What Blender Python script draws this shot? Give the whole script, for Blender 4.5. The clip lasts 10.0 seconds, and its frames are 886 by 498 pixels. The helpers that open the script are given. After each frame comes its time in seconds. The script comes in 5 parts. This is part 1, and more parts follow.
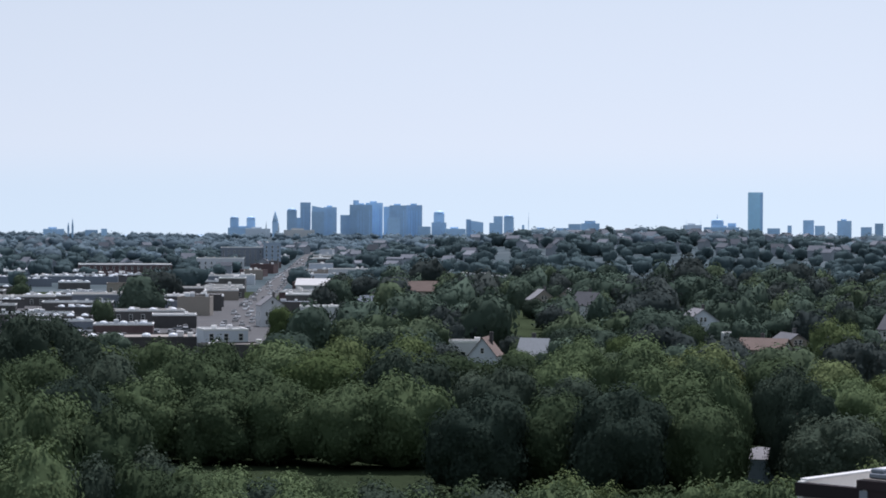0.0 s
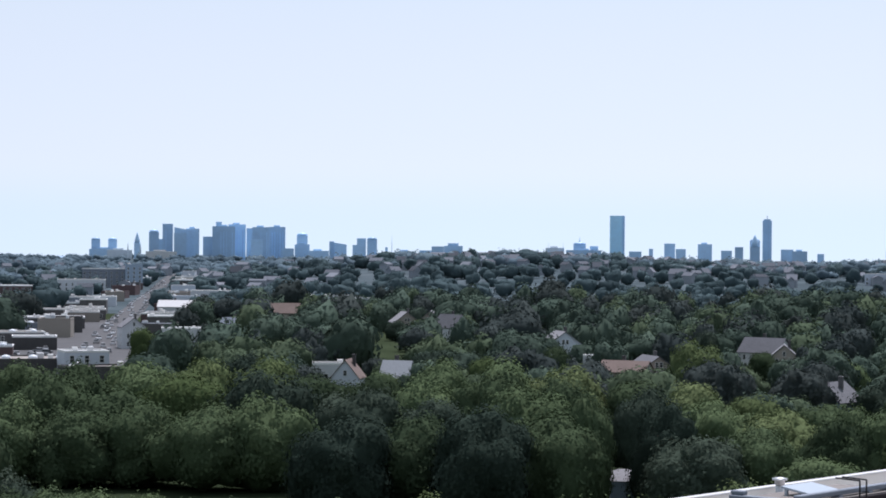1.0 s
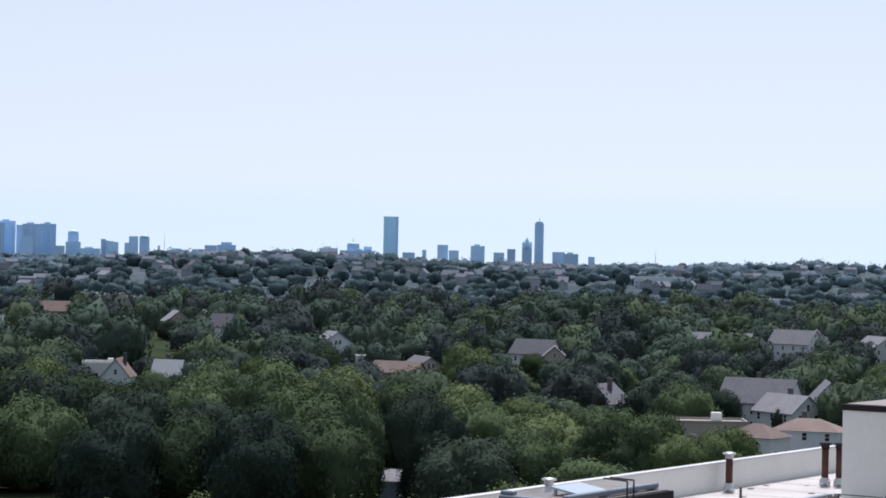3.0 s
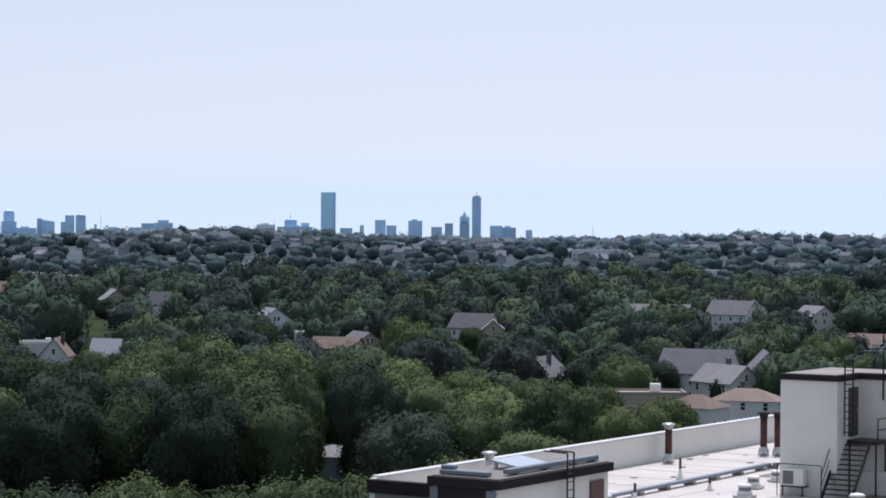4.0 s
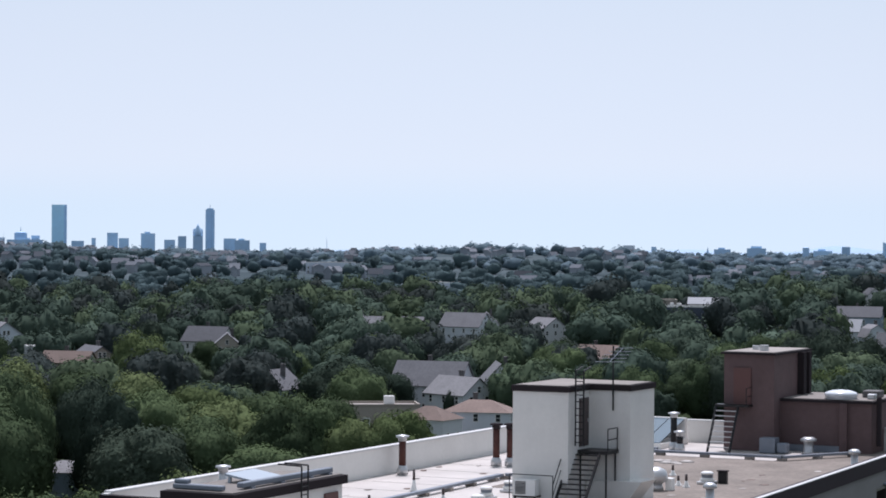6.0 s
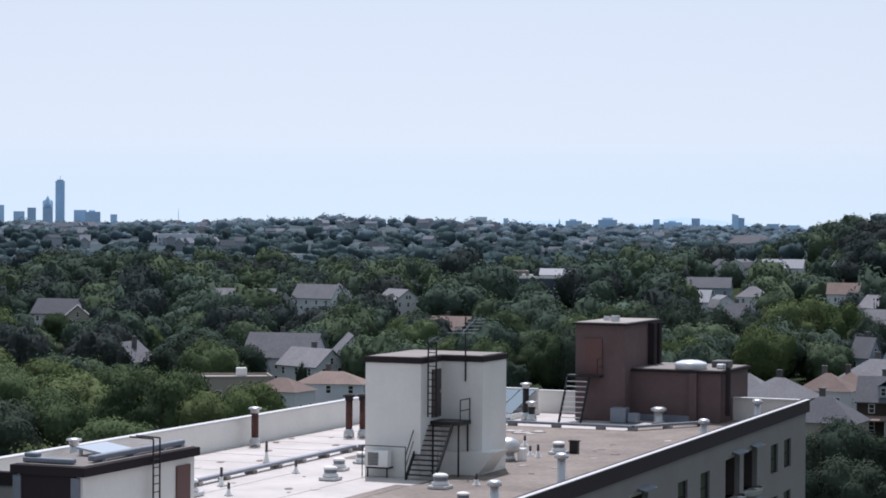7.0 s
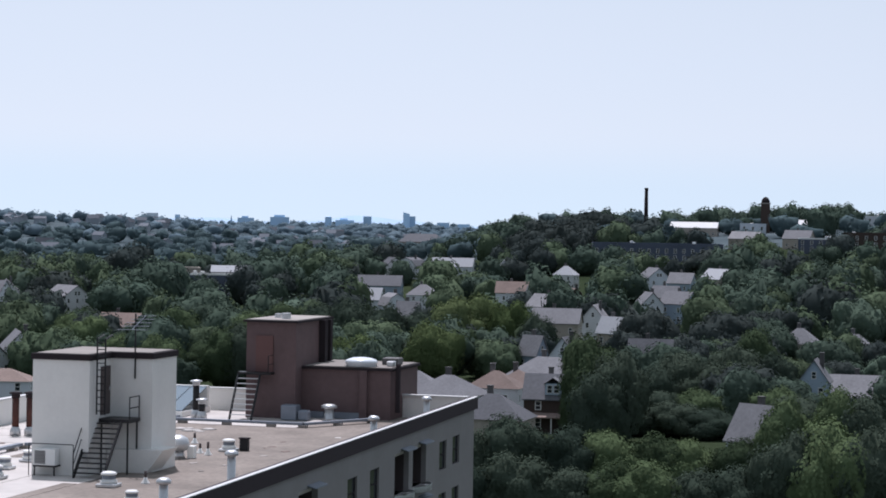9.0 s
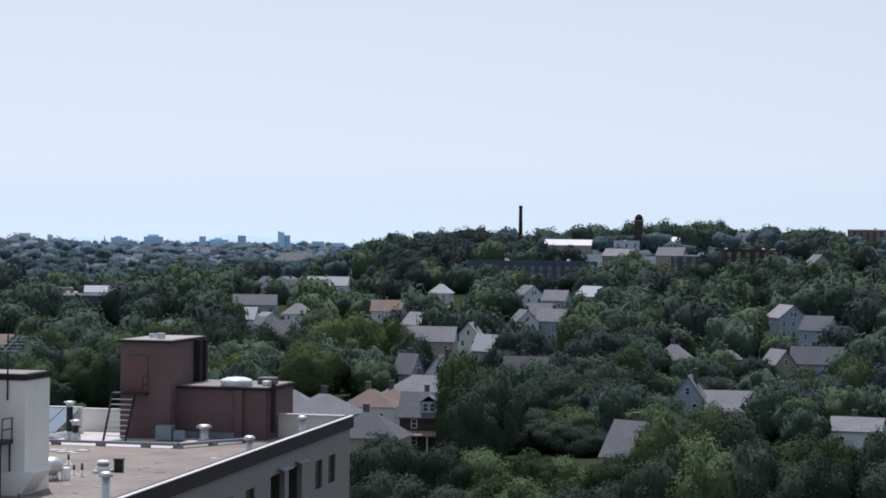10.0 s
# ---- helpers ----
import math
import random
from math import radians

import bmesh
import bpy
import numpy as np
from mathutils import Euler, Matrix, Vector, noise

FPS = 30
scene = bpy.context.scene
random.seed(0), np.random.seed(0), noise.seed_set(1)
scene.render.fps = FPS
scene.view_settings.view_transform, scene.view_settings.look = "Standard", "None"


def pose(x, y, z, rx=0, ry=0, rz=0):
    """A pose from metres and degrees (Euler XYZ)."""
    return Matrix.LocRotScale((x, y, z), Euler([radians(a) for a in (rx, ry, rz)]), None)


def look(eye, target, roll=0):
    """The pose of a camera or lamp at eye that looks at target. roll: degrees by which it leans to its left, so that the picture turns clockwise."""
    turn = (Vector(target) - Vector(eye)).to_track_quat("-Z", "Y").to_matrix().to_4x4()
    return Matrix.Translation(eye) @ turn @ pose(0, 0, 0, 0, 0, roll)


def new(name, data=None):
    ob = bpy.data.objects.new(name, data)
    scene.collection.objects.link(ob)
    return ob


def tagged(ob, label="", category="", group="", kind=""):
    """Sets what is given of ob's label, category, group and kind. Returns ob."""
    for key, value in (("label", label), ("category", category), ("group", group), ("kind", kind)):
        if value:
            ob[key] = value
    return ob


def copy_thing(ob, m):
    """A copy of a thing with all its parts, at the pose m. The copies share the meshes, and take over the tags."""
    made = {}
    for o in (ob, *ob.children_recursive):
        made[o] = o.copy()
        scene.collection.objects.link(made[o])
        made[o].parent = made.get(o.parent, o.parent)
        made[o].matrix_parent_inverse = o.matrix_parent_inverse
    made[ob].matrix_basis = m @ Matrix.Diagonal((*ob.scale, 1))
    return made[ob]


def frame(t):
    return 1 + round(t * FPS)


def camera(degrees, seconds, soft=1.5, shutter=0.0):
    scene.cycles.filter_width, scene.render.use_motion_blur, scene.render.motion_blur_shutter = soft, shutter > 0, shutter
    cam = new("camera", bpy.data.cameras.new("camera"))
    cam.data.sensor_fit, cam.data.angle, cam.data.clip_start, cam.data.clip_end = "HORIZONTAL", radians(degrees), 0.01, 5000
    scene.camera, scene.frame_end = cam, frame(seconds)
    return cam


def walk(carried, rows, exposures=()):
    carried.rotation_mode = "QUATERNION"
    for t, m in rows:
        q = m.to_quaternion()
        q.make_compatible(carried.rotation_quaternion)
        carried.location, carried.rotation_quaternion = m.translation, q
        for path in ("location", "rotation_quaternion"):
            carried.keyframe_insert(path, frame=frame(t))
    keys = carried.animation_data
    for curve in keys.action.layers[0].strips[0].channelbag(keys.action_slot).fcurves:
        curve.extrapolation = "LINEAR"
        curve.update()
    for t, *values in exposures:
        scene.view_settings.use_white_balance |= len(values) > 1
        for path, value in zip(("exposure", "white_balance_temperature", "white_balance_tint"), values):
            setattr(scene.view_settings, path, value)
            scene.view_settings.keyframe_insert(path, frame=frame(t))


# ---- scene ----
cam = camera(21.33, 10.0, soft=1.8)
EYE = (0.0, 0.0, 36.0)


def gaze(az, el, roll):
    """The camera turned to a bearing and a height above the level, in degrees."""
    a, e = radians(az), radians(el)
    far = Vector(EYE) + Vector((math.sin(a) * math.cos(e), math.cos(a) * math.cos(e), math.sin(e))) * 100
    return look(EYE, far, roll)


PATH = [
    (0.0, gaze(0.001, -0.645, 0.295)),
    (0.5, gaze(1.038, -0.317, 0.322)),
    (1.0, gaze(3.327, -0.081, 0.512)),
    (1.5, gaze(4.579, -0.140, 0.390)),
    (2.0, gaze(5.810, -0.256, 0.914)),
    (2.5, gaze(7.651, 0.134, 0.791)),
    (2.7, gaze(8.289, 0.102, 1.055)),
    (3.8, gaze(9.950, -0.464, 0.517)),
    (4.0, gaze(10.359, -0.595, 0.404)),
    (4.5, gaze(11.858, -0.451, 0.731)),
    (5.0, gaze(13.999, -0.756, 0.600)),
    (5.2, gaze(14.545, -0.655, 0.665)),
    (6.3, gaze(17.665, -0.229, 0.130)),
    (6.5, gaze(18.229, -0.420, 0.000)),
    (7.0, gaze(20.422, -0.909, 0.397)),
    (7.5, gaze(22.829, -1.002, 0.757)),
    (8.0, gaze(23.849, -1.099, 0.285)),
    (8.5, gaze(26.182, -0.880, 0.616)),
    (9.0, gaze(28.403, -0.881, 0.985)),
    (9.5, gaze(30.301, -0.653, 0.942)),
    (10.0, gaze(31.439, -0.387, 0.706)),
]
walk(cam, PATH, [(0.0, 0.4, 6000, 20), (1.0, 0.52, 6000, 20), (2.7, 0.52, 6000, 20), (3.8, 0.4, 6000, 20), (10.0, 0.4, 6000, 20)])

# ---- sky, sun ----
SUN_AZ, SUN_EL = 18.0, 66.0
world = bpy.data.worlds.new("sky")
scene.world = world
world.use_nodes = True
wn, wl = world.node_tree.nodes, world.node_tree.links
sky = wn.new("ShaderNodeTexSky")
sky.sky_type, sky.sun_disc = "NISHITA", False
sky.sun_elevation, sky.sun_rotation = radians(SUN_EL), radians(SUN_AZ)
sky.air_density, sky.dust_density, sky.ozone_density, sky.altitude = 1.0, 0.7, 2.0, 30
co = wn.new("ShaderNodeTexCoord")
lift = wn.new("ShaderNodeVectorMath")
lift.operation, lift.inputs[1].default_value = "ADD", (0, 0, 0.26)
wl.new(co.outputs["Generated"], lift.inputs[0])
wl.new(lift.outputs[0], sky.inputs["Vector"])
pale = wn.new("ShaderNodeHueSaturation")
pale.inputs["Hue"].default_value, pale.inputs["Saturation"].default_value = 0.479, 0.37
wl.new(sky.outputs[0], pale.inputs["Color"])
# a faintly blue layer of haze low on the horizon under a paler, warmer veil
part_z = wn.new("ShaderNodeSeparateXYZ")
wl.new(co.outputs["Generated"], part_z.inputs[0])
veil = wn.new("ShaderNodeValToRGB")
veil.color_ramp.interpolation = "EASE"
stops = veil.color_ramp.elements
stops[0].position, stops[0].color = 0.0, (0.925, 0.98, 0.932, 1)
stops[1].position, stops[1].color = 0.16, (0.952, 1.01, 0.955, 1)
for at, tone in ((0.010, (0.93, 0.98, 0.932, 1)), (0.035, (1.025, 1.01, 0.935, 1)), (0.07, (1.02, 1.015, 0.945, 1))):
    stops.new(at).color = tone
wl.new(part_z.outputs[2], veil.inputs[0])
hazed = wn.new("ShaderNodeMix")
hazed.data_type, hazed.blend_type = "RGBA", "MULTIPLY"
hazed.inputs["Factor"].default_value = 1.0
wl.new(pale.outputs[0], hazed.inputs["A"])
wl.new(veil.outputs[0], hazed.inputs["B"])
wl.new(hazed.outputs["Result"], wn["Background"].inputs["Color"])
wn["Background"].inputs["Strength"].default_value = 0.108
sun = new("sun", bpy.data.lights.new("sun", "SUN"))
sun.data.energy, sun.data.angle, sun.data.color = 3.1, radians(0.53), (1.0, 0.965, 0.93)
sa, se = radians(SUN_AZ), radians(SUN_EL)
toward = Vector((math.sin(sa) * math.cos(se), math.cos(sa) * math.cos(se), math.sin(se)))
sun.matrix_world = look(toward * 500, (0, 0, 0))

# ---- materials ----
def material(name, colour, rough=0.8, metal=0.0, grain=0.0, grain_size=1.0, stain=0.0, stain_size=8.0, bump=0.0,
             island=0.0, each=0.0, hue=0.0, tint=None, translucent=0.0, broad=False, shine=0.3):
    """A surface with fine grain, broad stains, and a tone that varies by object (each) or by piece (island)."""
    m = bpy.data.materials.new(name)
    m.use_nodes = True
    n, l = m.node_tree.nodes, m.node_tree.links
    b = n["Principled BSDF"]
    b.inputs["Roughness"].default_value, b.inputs["Metallic"].default_value = rough, metal
    b.inputs["Specular IOR Level"].default_value = shine
    geo = n.new("ShaderNodeNewGeometry")
    value = None

    def scaled(src, low, high):
        r = n.new("ShaderNodeMapRange")
        r.inputs["To Min"].default_value, r.inputs["To Max"].default_value = low, high
        l.new(src, r.inputs["Value"])
        return r.outputs[0]

    def times(a, c):
        if a is None:
            return c
        k = n.new("ShaderNodeMath")
        k.operation = "MULTIPLY"
        l.new(a, k.inputs[0]), l.new(c, k.inputs[1])
        return k.outputs[0]

    def noisy(size, detail):
        t = n.new("ShaderNodeTexNoise")
        t.inputs["Scale"].default_value, t.inputs["Detail"].default_value = 1.0 / size, detail
        l.new(geo.outputs["Position"], t.inputs["Vector"])
        return t

    fine = None
    if grain:
        fine = noisy(grain_size, 4)
        value = times(value, scaled(fine.outputs[0], 1 - 1.6 * grain, 1 + 1.6 * grain))
    if stain:
        value = times(value, scaled(noisy(stain_size, 3).outputs[0], 1 - 1.6 * stain, 1 + 1.6 * stain))
    shift = None
    if island:
        value = times(value, scaled(geo.outputs["Random Per Island"], 1 - island, 1 + island))
        shift = geo.outputs["Random Per Island"]
    if each:
        info = n.new("ShaderNodeObjectInfo")
        value = times(value, scaled(info.outputs["Random"], 1 - each, 1 + each))
        shift = info.outputs["Random"]
    hsv = n.new("ShaderNodeHueSaturation")
    hsv.inputs["Color"].default_value = (*colour, 1)
    if tint:
        mix = n.new("ShaderNodeMix")
        mix.data_type = "RGBA"
        mix.inputs["A"].default_value, mix.inputs["B"].default_value = (*colour, 1), (*tint, 1)
        if shift is None or broad:
            shift = noisy(stain_size * 2, 2).outputs[0]
        l.new(shift, mix.inputs["Factor"])
        l.new(mix.outputs["Result"], hsv.inputs["Color"])
    if hue and shift is not None:
        l.new(scaled(shift, 0.5 - hue, 0.5 + hue), hsv.inputs["Hue"])
    if value is not None:
        l.new(value, hsv.inputs["Value"])
    l.new(hsv.outputs[0], b.inputs["Base Color"])
    if bump:
        bp = n.new("ShaderNodeBump")
        bp.inputs["Strength"].default_value = bump
        bp.inputs["Distance"].default_value = 0.05
        l.new((fine or noisy(grain_size, 4)).outputs[0], bp.inputs["Height"])
        l.new(bp.outputs[0], b.inputs["Normal"])
    if translucent:
        tr = n.new("ShaderNodeBsdfTranslucent")
        l.new(hsv.outputs[0], tr.inputs["Color"])
        mx = n.new("ShaderNodeMixShader")
        mx.inputs[0].default_value = translucent
        l.new(b.outputs[0], mx.inputs[1]), l.new(tr.outputs[0], mx.inputs[2])
        l.new(mx.outputs[0], n["Material Output"].inputs["Surface"])
    return m


LEAF = material("leaves", (0.059, 0.086, 0.049), 0.9, grain=0.12, grain_size=0.7, stain=0.15, stain_size=5, each=0.35,
                tint=(0.083, 0.113, 0.056), translucent=0.1, shine=0.0)
# Some of the haze's blue is mixed into this leaf colour.
LEAF_FAR = material("leaves of the woods", (0.051, 0.076, 0.065), 0.9, grain=0.1, grain_size=2, stain=0.55, stain_size=19,
                    island=0.12, tint=(0.076, 0.103, 0.072), translucent=0.08, broad=True, shine=0.0)
BARK = material("bark", (0.09, 0.07, 0.05), 0.9, grain=0.3, grain_size=0.2)
GRASS = material("grassy ground", (0.028, 0.042, 0.022), 0.9, grain=0.2, grain_size=3, stain=0.3, stain_size=60,
                 tint=(0.04, 0.05, 0.028), shine=0.0)
# Ground colour with the blue distance haze painted in.
GRASS_HAZE = material("ground of the far suburbs with painted haze", (0.050, 0.075, 0.085), 0.9, stain=0.3, stain_size=60, tint=(0.11, 0.13, 0.14), shine=0.0)
ASPHALT = material("asphalt", (0.07, 0.07, 0.072), 0.85, grain=0.2, grain_size=2, stain=0.2, stain_size=12)
MEMBRANE = material("white roof membrane", (0.50, 0.465, 0.435), 0.6, grain=0.06, grain_size=0.4, stain=0.17, stain_size=2.5)
GRAVEL = material("grey roof membrane", (0.212, 0.182, 0.158), 0.9, grain=0.26, grain_size=0.22, stain=0.3, stain_size=2.4)
STUCCO = material("white stucco", (0.74, 0.73, 0.70), 0.8, grain=0.03, grain_size=0.2, stain=0.05, stain_size=1.5, bump=0.1)
FASCIA = material("dark brown metal fascia", (0.034, 0.028, 0.031), 0.7, shine=0.05)
EDGE_BROWN = material("purple brown metal edging", (0.050, 0.038, 0.044), 0.7, grain=0.06, grain_size=0.4, shine=0.1)
BLACK = material("black painted steel", (0.02, 0.02, 0.022), 0.45, metal=0.2)
BRICK = material("red brown brick", (0.125, 0.085, 0.085), 0.85, grain=0.1, grain_size=0.3, stain=0.12, stain_size=1.5)
FACADE = material("grey stucco", (0.255, 0.238, 0.235), 0.85, grain=0.05, grain_size=0.3, stain=0.08, stain_size=2.5)
GALV = material("galvanised steel", (0.55, 0.56, 0.57), 0.4, metal=0.7, grain=0.08, grain_size=0.1)
WHITE = material("white paint", (0.78, 0.78, 0.76), 0.6, grain=0.03, grain_size=0.3, each=0.06)
GLASS = material("dark window glass", (0.03, 0.035, 0.04), 0.08)

# The pale blue is distance haze put into the leaf colour.
LEAF_HILL_HAZE = material("leaves of the distant hills with painted haze", (0.145, 0.208, 0.250), 0.9, stain=0.2, stain_size=60, island=0.15, broad=True,
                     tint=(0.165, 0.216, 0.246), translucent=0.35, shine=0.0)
# The dark and pale tones hold a little painted haze blue too.
LEAF_FAR_DARK = material("dark leaves of the woods", (0.042, 0.057, 0.058), 0.9, grain=0.1, grain_size=2, stain=0.3, stain_size=19,
                         island=0.12, tint=(0.053, 0.061, 0.054), translucent=0.12, broad=True, shine=0.0)
LEAF_FAR_LIGHT = material("pale leaves of the woods", (0.066, 0.097, 0.063), 0.9, grain=0.1, grain_size=2, stain=0.3, stain_size=19,
                          island=0.12, tint=(0.086, 0.110, 0.065), translucent=0.1, broad=True, shine=0.0)
# A weaker share of the same haze is painted into these leaves.
LEAF_VALE_HAZE = material("leaves of the far valley with painted haze", (0.078, 0.116, 0.130), 0.9, stain=0.4, stain_size=22, island=0.12, broad=True,
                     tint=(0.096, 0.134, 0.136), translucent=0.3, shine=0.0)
LEAF_DARK = material("dark maroon green leaves", (0.040, 0.058, 0.045), 0.9, grain=0.12, grain_size=0.7, stain=0.15, stain_size=5,
                     each=0.2, tint=(0.051, 0.067, 0.049), translucent=0.1, shine=0.0)
LEAF_LIGHT = material("light yellow green leaves", (0.091, 0.128, 0.055), 0.9, grain=0.12, grain_size=0.7, stain=0.15, stain_size=5,
                      each=0.25, tint=(0.106, 0.132, 0.062), translucent=0.12, shine=0.0)
SHOPFRONT = material("dark shop front", (0.10, 0.095, 0.095), 0.6, grain=0.15, grain_size=2, each=0.3)
# Dark brick for the campus and school, haze blue painted into it.
HAZE_BRICK = material("brick with painted blue haze", (0.085, 0.10, 0.14), 0.85, grain=0.1, grain_size=0.5, stain=0.15, stain_size=6)
RUST = material("rusty red flue", (0.085, 0.034, 0.028), 0.7, grain=0.3, grain_size=0.25)
BROWN_DOOR = material("red brown painted door", (0.13, 0.065, 0.06), 0.5, grain=0.06, grain_size=0.3)
SHINGLE = material("grey asphalt shingles", (0.125, 0.13, 0.145), 0.9, grain=0.18, grain_size=0.5, stain=0.12, stain_size=3, each=0.35,
                   tint=(0.17, 0.168, 0.175))
DOOR_DARK = material("dark brown steel door", (0.07, 0.055, 0.055), 0.5)
SHINGLE_PALE = material("pale grey shingles", (0.36, 0.37, 0.39), 0.85, grain=0.1, grain_size=0.5, each=0.15)
SHINGLE_RED = material("terracotta coloured shingles", (0.20, 0.15, 0.13), 0.9, grain=0.15, grain_size=0.5, stain=0.15, stain_size=3, each=0.2)
SIDING = material("pale painted clapboard", (0.70, 0.70, 0.71), 0.7, grain=0.04, grain_size=0.4, stain=0.06, stain_size=3, each=0.12,
                  tint=(0.52, 0.56, 0.62))
SIDING_BLUE = material("blue grey clapboard", (0.30, 0.37, 0.45), 0.7, grain=0.05, grain_size=0.4, each=0.15)
SIDING_DARK = material("dark brown clapboard", (0.06, 0.042, 0.036), 0.8, grain=0.08, grain_size=0.4)
SIDING_TAN = material("tan clapboard", (0.34, 0.30, 0.26), 0.8, grain=0.06, grain_size=0.4, each=0.2)
TAR = material("tan tar and gravel roof", (0.27, 0.245, 0.225), 0.9, grain=0.12, grain_size=1.0, stain=0.15, stain_size=8, each=0.3)
# Skyline colours hold the blue of the haze besides their own tone.
GLASS_TOWER = material("blue glass curtain wall with painted haze", (0.50, 0.78, 0.95), 0.35, grain=0.05, grain_size=6, stain=0.08, stain_size=40)
TOWER = material("glass and concrete with painted blue haze", (0.46, 0.66, 0.88), 0.5, grain=0.06, grain_size=5, stain=0.08, stain_size=40, each=0.18)
TOWER_PALE = material("pale concrete with painted haze", (0.68, 0.75, 0.82), 0.7, grain=0.06, grain_size=5, each=0.1)
# The ridges' blue is atmospheric haze set as their base colour.
HAZY_HILL = material("bare hills with painted blue haze", (0.33, 0.45, 0.58), 0.95, grain=0.05, grain_size=60, stain=0.1, stain_size=300)
CAR = material("car paint", (0.55, 0.56, 0.58), 0.25, metal=0.3, each=0.75)
RUBBER = material("black rubber", (0.02, 0.02, 0.02), 0.8)
STEEL_BLUE = material("blue grey painted metal", (0.20, 0.225, 0.265), 0.5, metal=0.3, grain=0.08, grain_size=0.3)
PANE_DARK = material("dark blue skylight glass", (0.12, 0.17, 0.21), 0.12)
POLYCARB = material("milky skylight plastic", (0.72, 0.76, 0.80), 0.25, grain=0.03, grain_size=0.4)
# The pale base stands for sky reflected in the tilted panel.
PANE_BLUE = material("skylight glass with painted sky reflection", (0.42, 0.47, 0.53), 0.12)
ROOF_WHITE = material("white coated roof", (0.58, 0.58, 0.575), 0.6, grain=0.04, grain_size=2, stain=0.06, stain_size=8)

# ---- building blocks ----
def part(name, bm, mat, parent=None, label=""):
    """Links a bmesh as one mesh object under a thing or a part."""
    me = bpy.data.meshes.new(name)
    bm.to_mesh(me)
    bm.free()
    me.materials.append(mat)
    ob = new(name, me)
    if parent is not None:
        ob.parent = parent
    if label:
        ob["label"] = label
    return ob


def empty(name, m, label, category, group="", kind=""):
    ob = tagged(new(name), label, category, group, kind)
    ob.matrix_world = m
    return ob


def box(bm, x0, x1, y0, y1, z0, z1, bevel=0.0):
    v = [bm.verts.new((x, y, z)) for z in (z0, z1) for x, y in ((x0, y0), (x1, y0), (x1, y1), (x0, y1))]
    fs = [bm.faces.new([v[i] for i in q]) for q in ((3, 2, 1, 0), (4, 5, 6, 7), (0, 1, 5, 4), (1, 2, 6, 5), (2, 3, 7, 6), (3, 0, 4, 7))]
    if bevel:
        es = {e for f in fs for e in f.edges}
        bmesh.ops.bevel(bm, geom=list(es), offset=bevel, segments=1, affect="EDGES")
    return v


def boxed(*dims, bevel=0.0):
    bm = bmesh.new()
    box(bm, *dims, bevel=bevel)
    return bm


def lathe(bm, x, y, profile, sides=14):
    """A round thing on an upright axis, from (radius, height) pairs."""
    rings = [[bm.verts.new((x + r * math.cos(2 * math.pi * i / sides), y + r * math.sin(2 * math.pi * i / sides), z))
              for i in range(sides)] for r, z in profile]
    for a, b in zip(rings, rings[1:]):
        for i in range(sides):
            f = bm.faces.new((a[i], a[(i + 1) % sides], b[(i + 1) % sides], b[i]))
            f.smooth = True
    bm.faces.new(rings[0][::-1])
    bm.faces.new(rings[-1])
    return bm


def bar(bm, a, b, r, sides=6):
    """A straight round bar from a to b."""
    a, b = Vector(a), Vector(b)
    q = (b - a).to_track_quat("Z", "Y")
    ring = [[bm.verts.new(p + q @ Vector((r * math.cos(2 * math.pi * i / sides), r * math.sin(2 * math.pi * i / sides), 0)))
             for i in range(sides)] for p in (a, b)]
    for i in range(sides):
        bm.faces.new((ring[0][i], ring[0][(i + 1) % sides], ring[1][(i + 1) % sides], ring[1][i]))
    bm.faces.new(ring[0][::-1])
    bm.faces.new(ring[1])


def prism(bm, outline, z0, z1):
    """An upright prism over a footprint."""
    lo, hi = [bm.verts.new((x, y, z0)) for x, y in outline], [bm.verts.new((x, y, z1)) for x, y in outline]
    k = len(outline)
    for i in range(k):
        bm.faces.new((lo[i], lo[(i + 1) % k], hi[(i + 1) % k], hi[i]))
    bm.faces.new(lo[::-1])
    bm.faces.new(hi)
    return bm


def slab(bm, quad, thick):
    """A sloping sheet over four corners, with a thickness downwards."""
    top = [bm.verts.new(p) for p in quad]
    low = [bm.verts.new(Vector(p) - Vector((0, 0, thick))) for p in quad]
    k = len(quad)
    bm.faces.new(top)
    bm.faces.new(low[::-1])
    for i in range(k):
        bm.faces.new((low[i], low[(i + 1) % k], top[(i + 1) % k], top[i]))


# ---- the lie of the land ----
def bump2(az, d, az0, d0, waz, wd):
    return math.exp(-((az - az0) / waz) ** 2 - ((d - d0) / wd) ** 2)


def land(az, d):
    """Height of the ground at a bearing (degrees) and distance from the camera."""
    z = 22 * bump2(az, d, 5, 2250, 7, 650) + 20 * bump2(az, d, 18.5, 2600, 6.0, 700) + 8 * bump2(az, d, -9, 2600, 3, 500)
    z += 31 * bump2(az, d, 38.5, 1430, 9.5, 400) + 6 * bump2(az, d, 44, 800, 6, 250)
    z += 10 * bump2(az, d, 31, 1350, 2.2, 250)
    z += 5 * max(0.0, min(1.0, (d - 2500) / 1500)) if d < 4890 else -20
    return z


def spot(az, d, dz=0.0):
    a = radians(az)
    return Vector((d * math.sin(a), d * math.cos(a), land(az, d) + dz))


rings = [0, 60] + [100 + 50 * i for i in range(18)] + [1000 + 100 * i for i in range(30)] + [4000, 4250, 4500, 4700, 4880, 4960]
bearings = [-60 + 1.0 * i for i in range(155)] + [95 + 10 * i for i in range(21)]
verts = [(0, 0, 0)] + [tuple(spot(a, d)) for d in rings[1:] for a in bearings]
nb = len(bearings)
faces = [(0, 1 + (j + 1) % nb, 1 + j) for j in range(nb)]
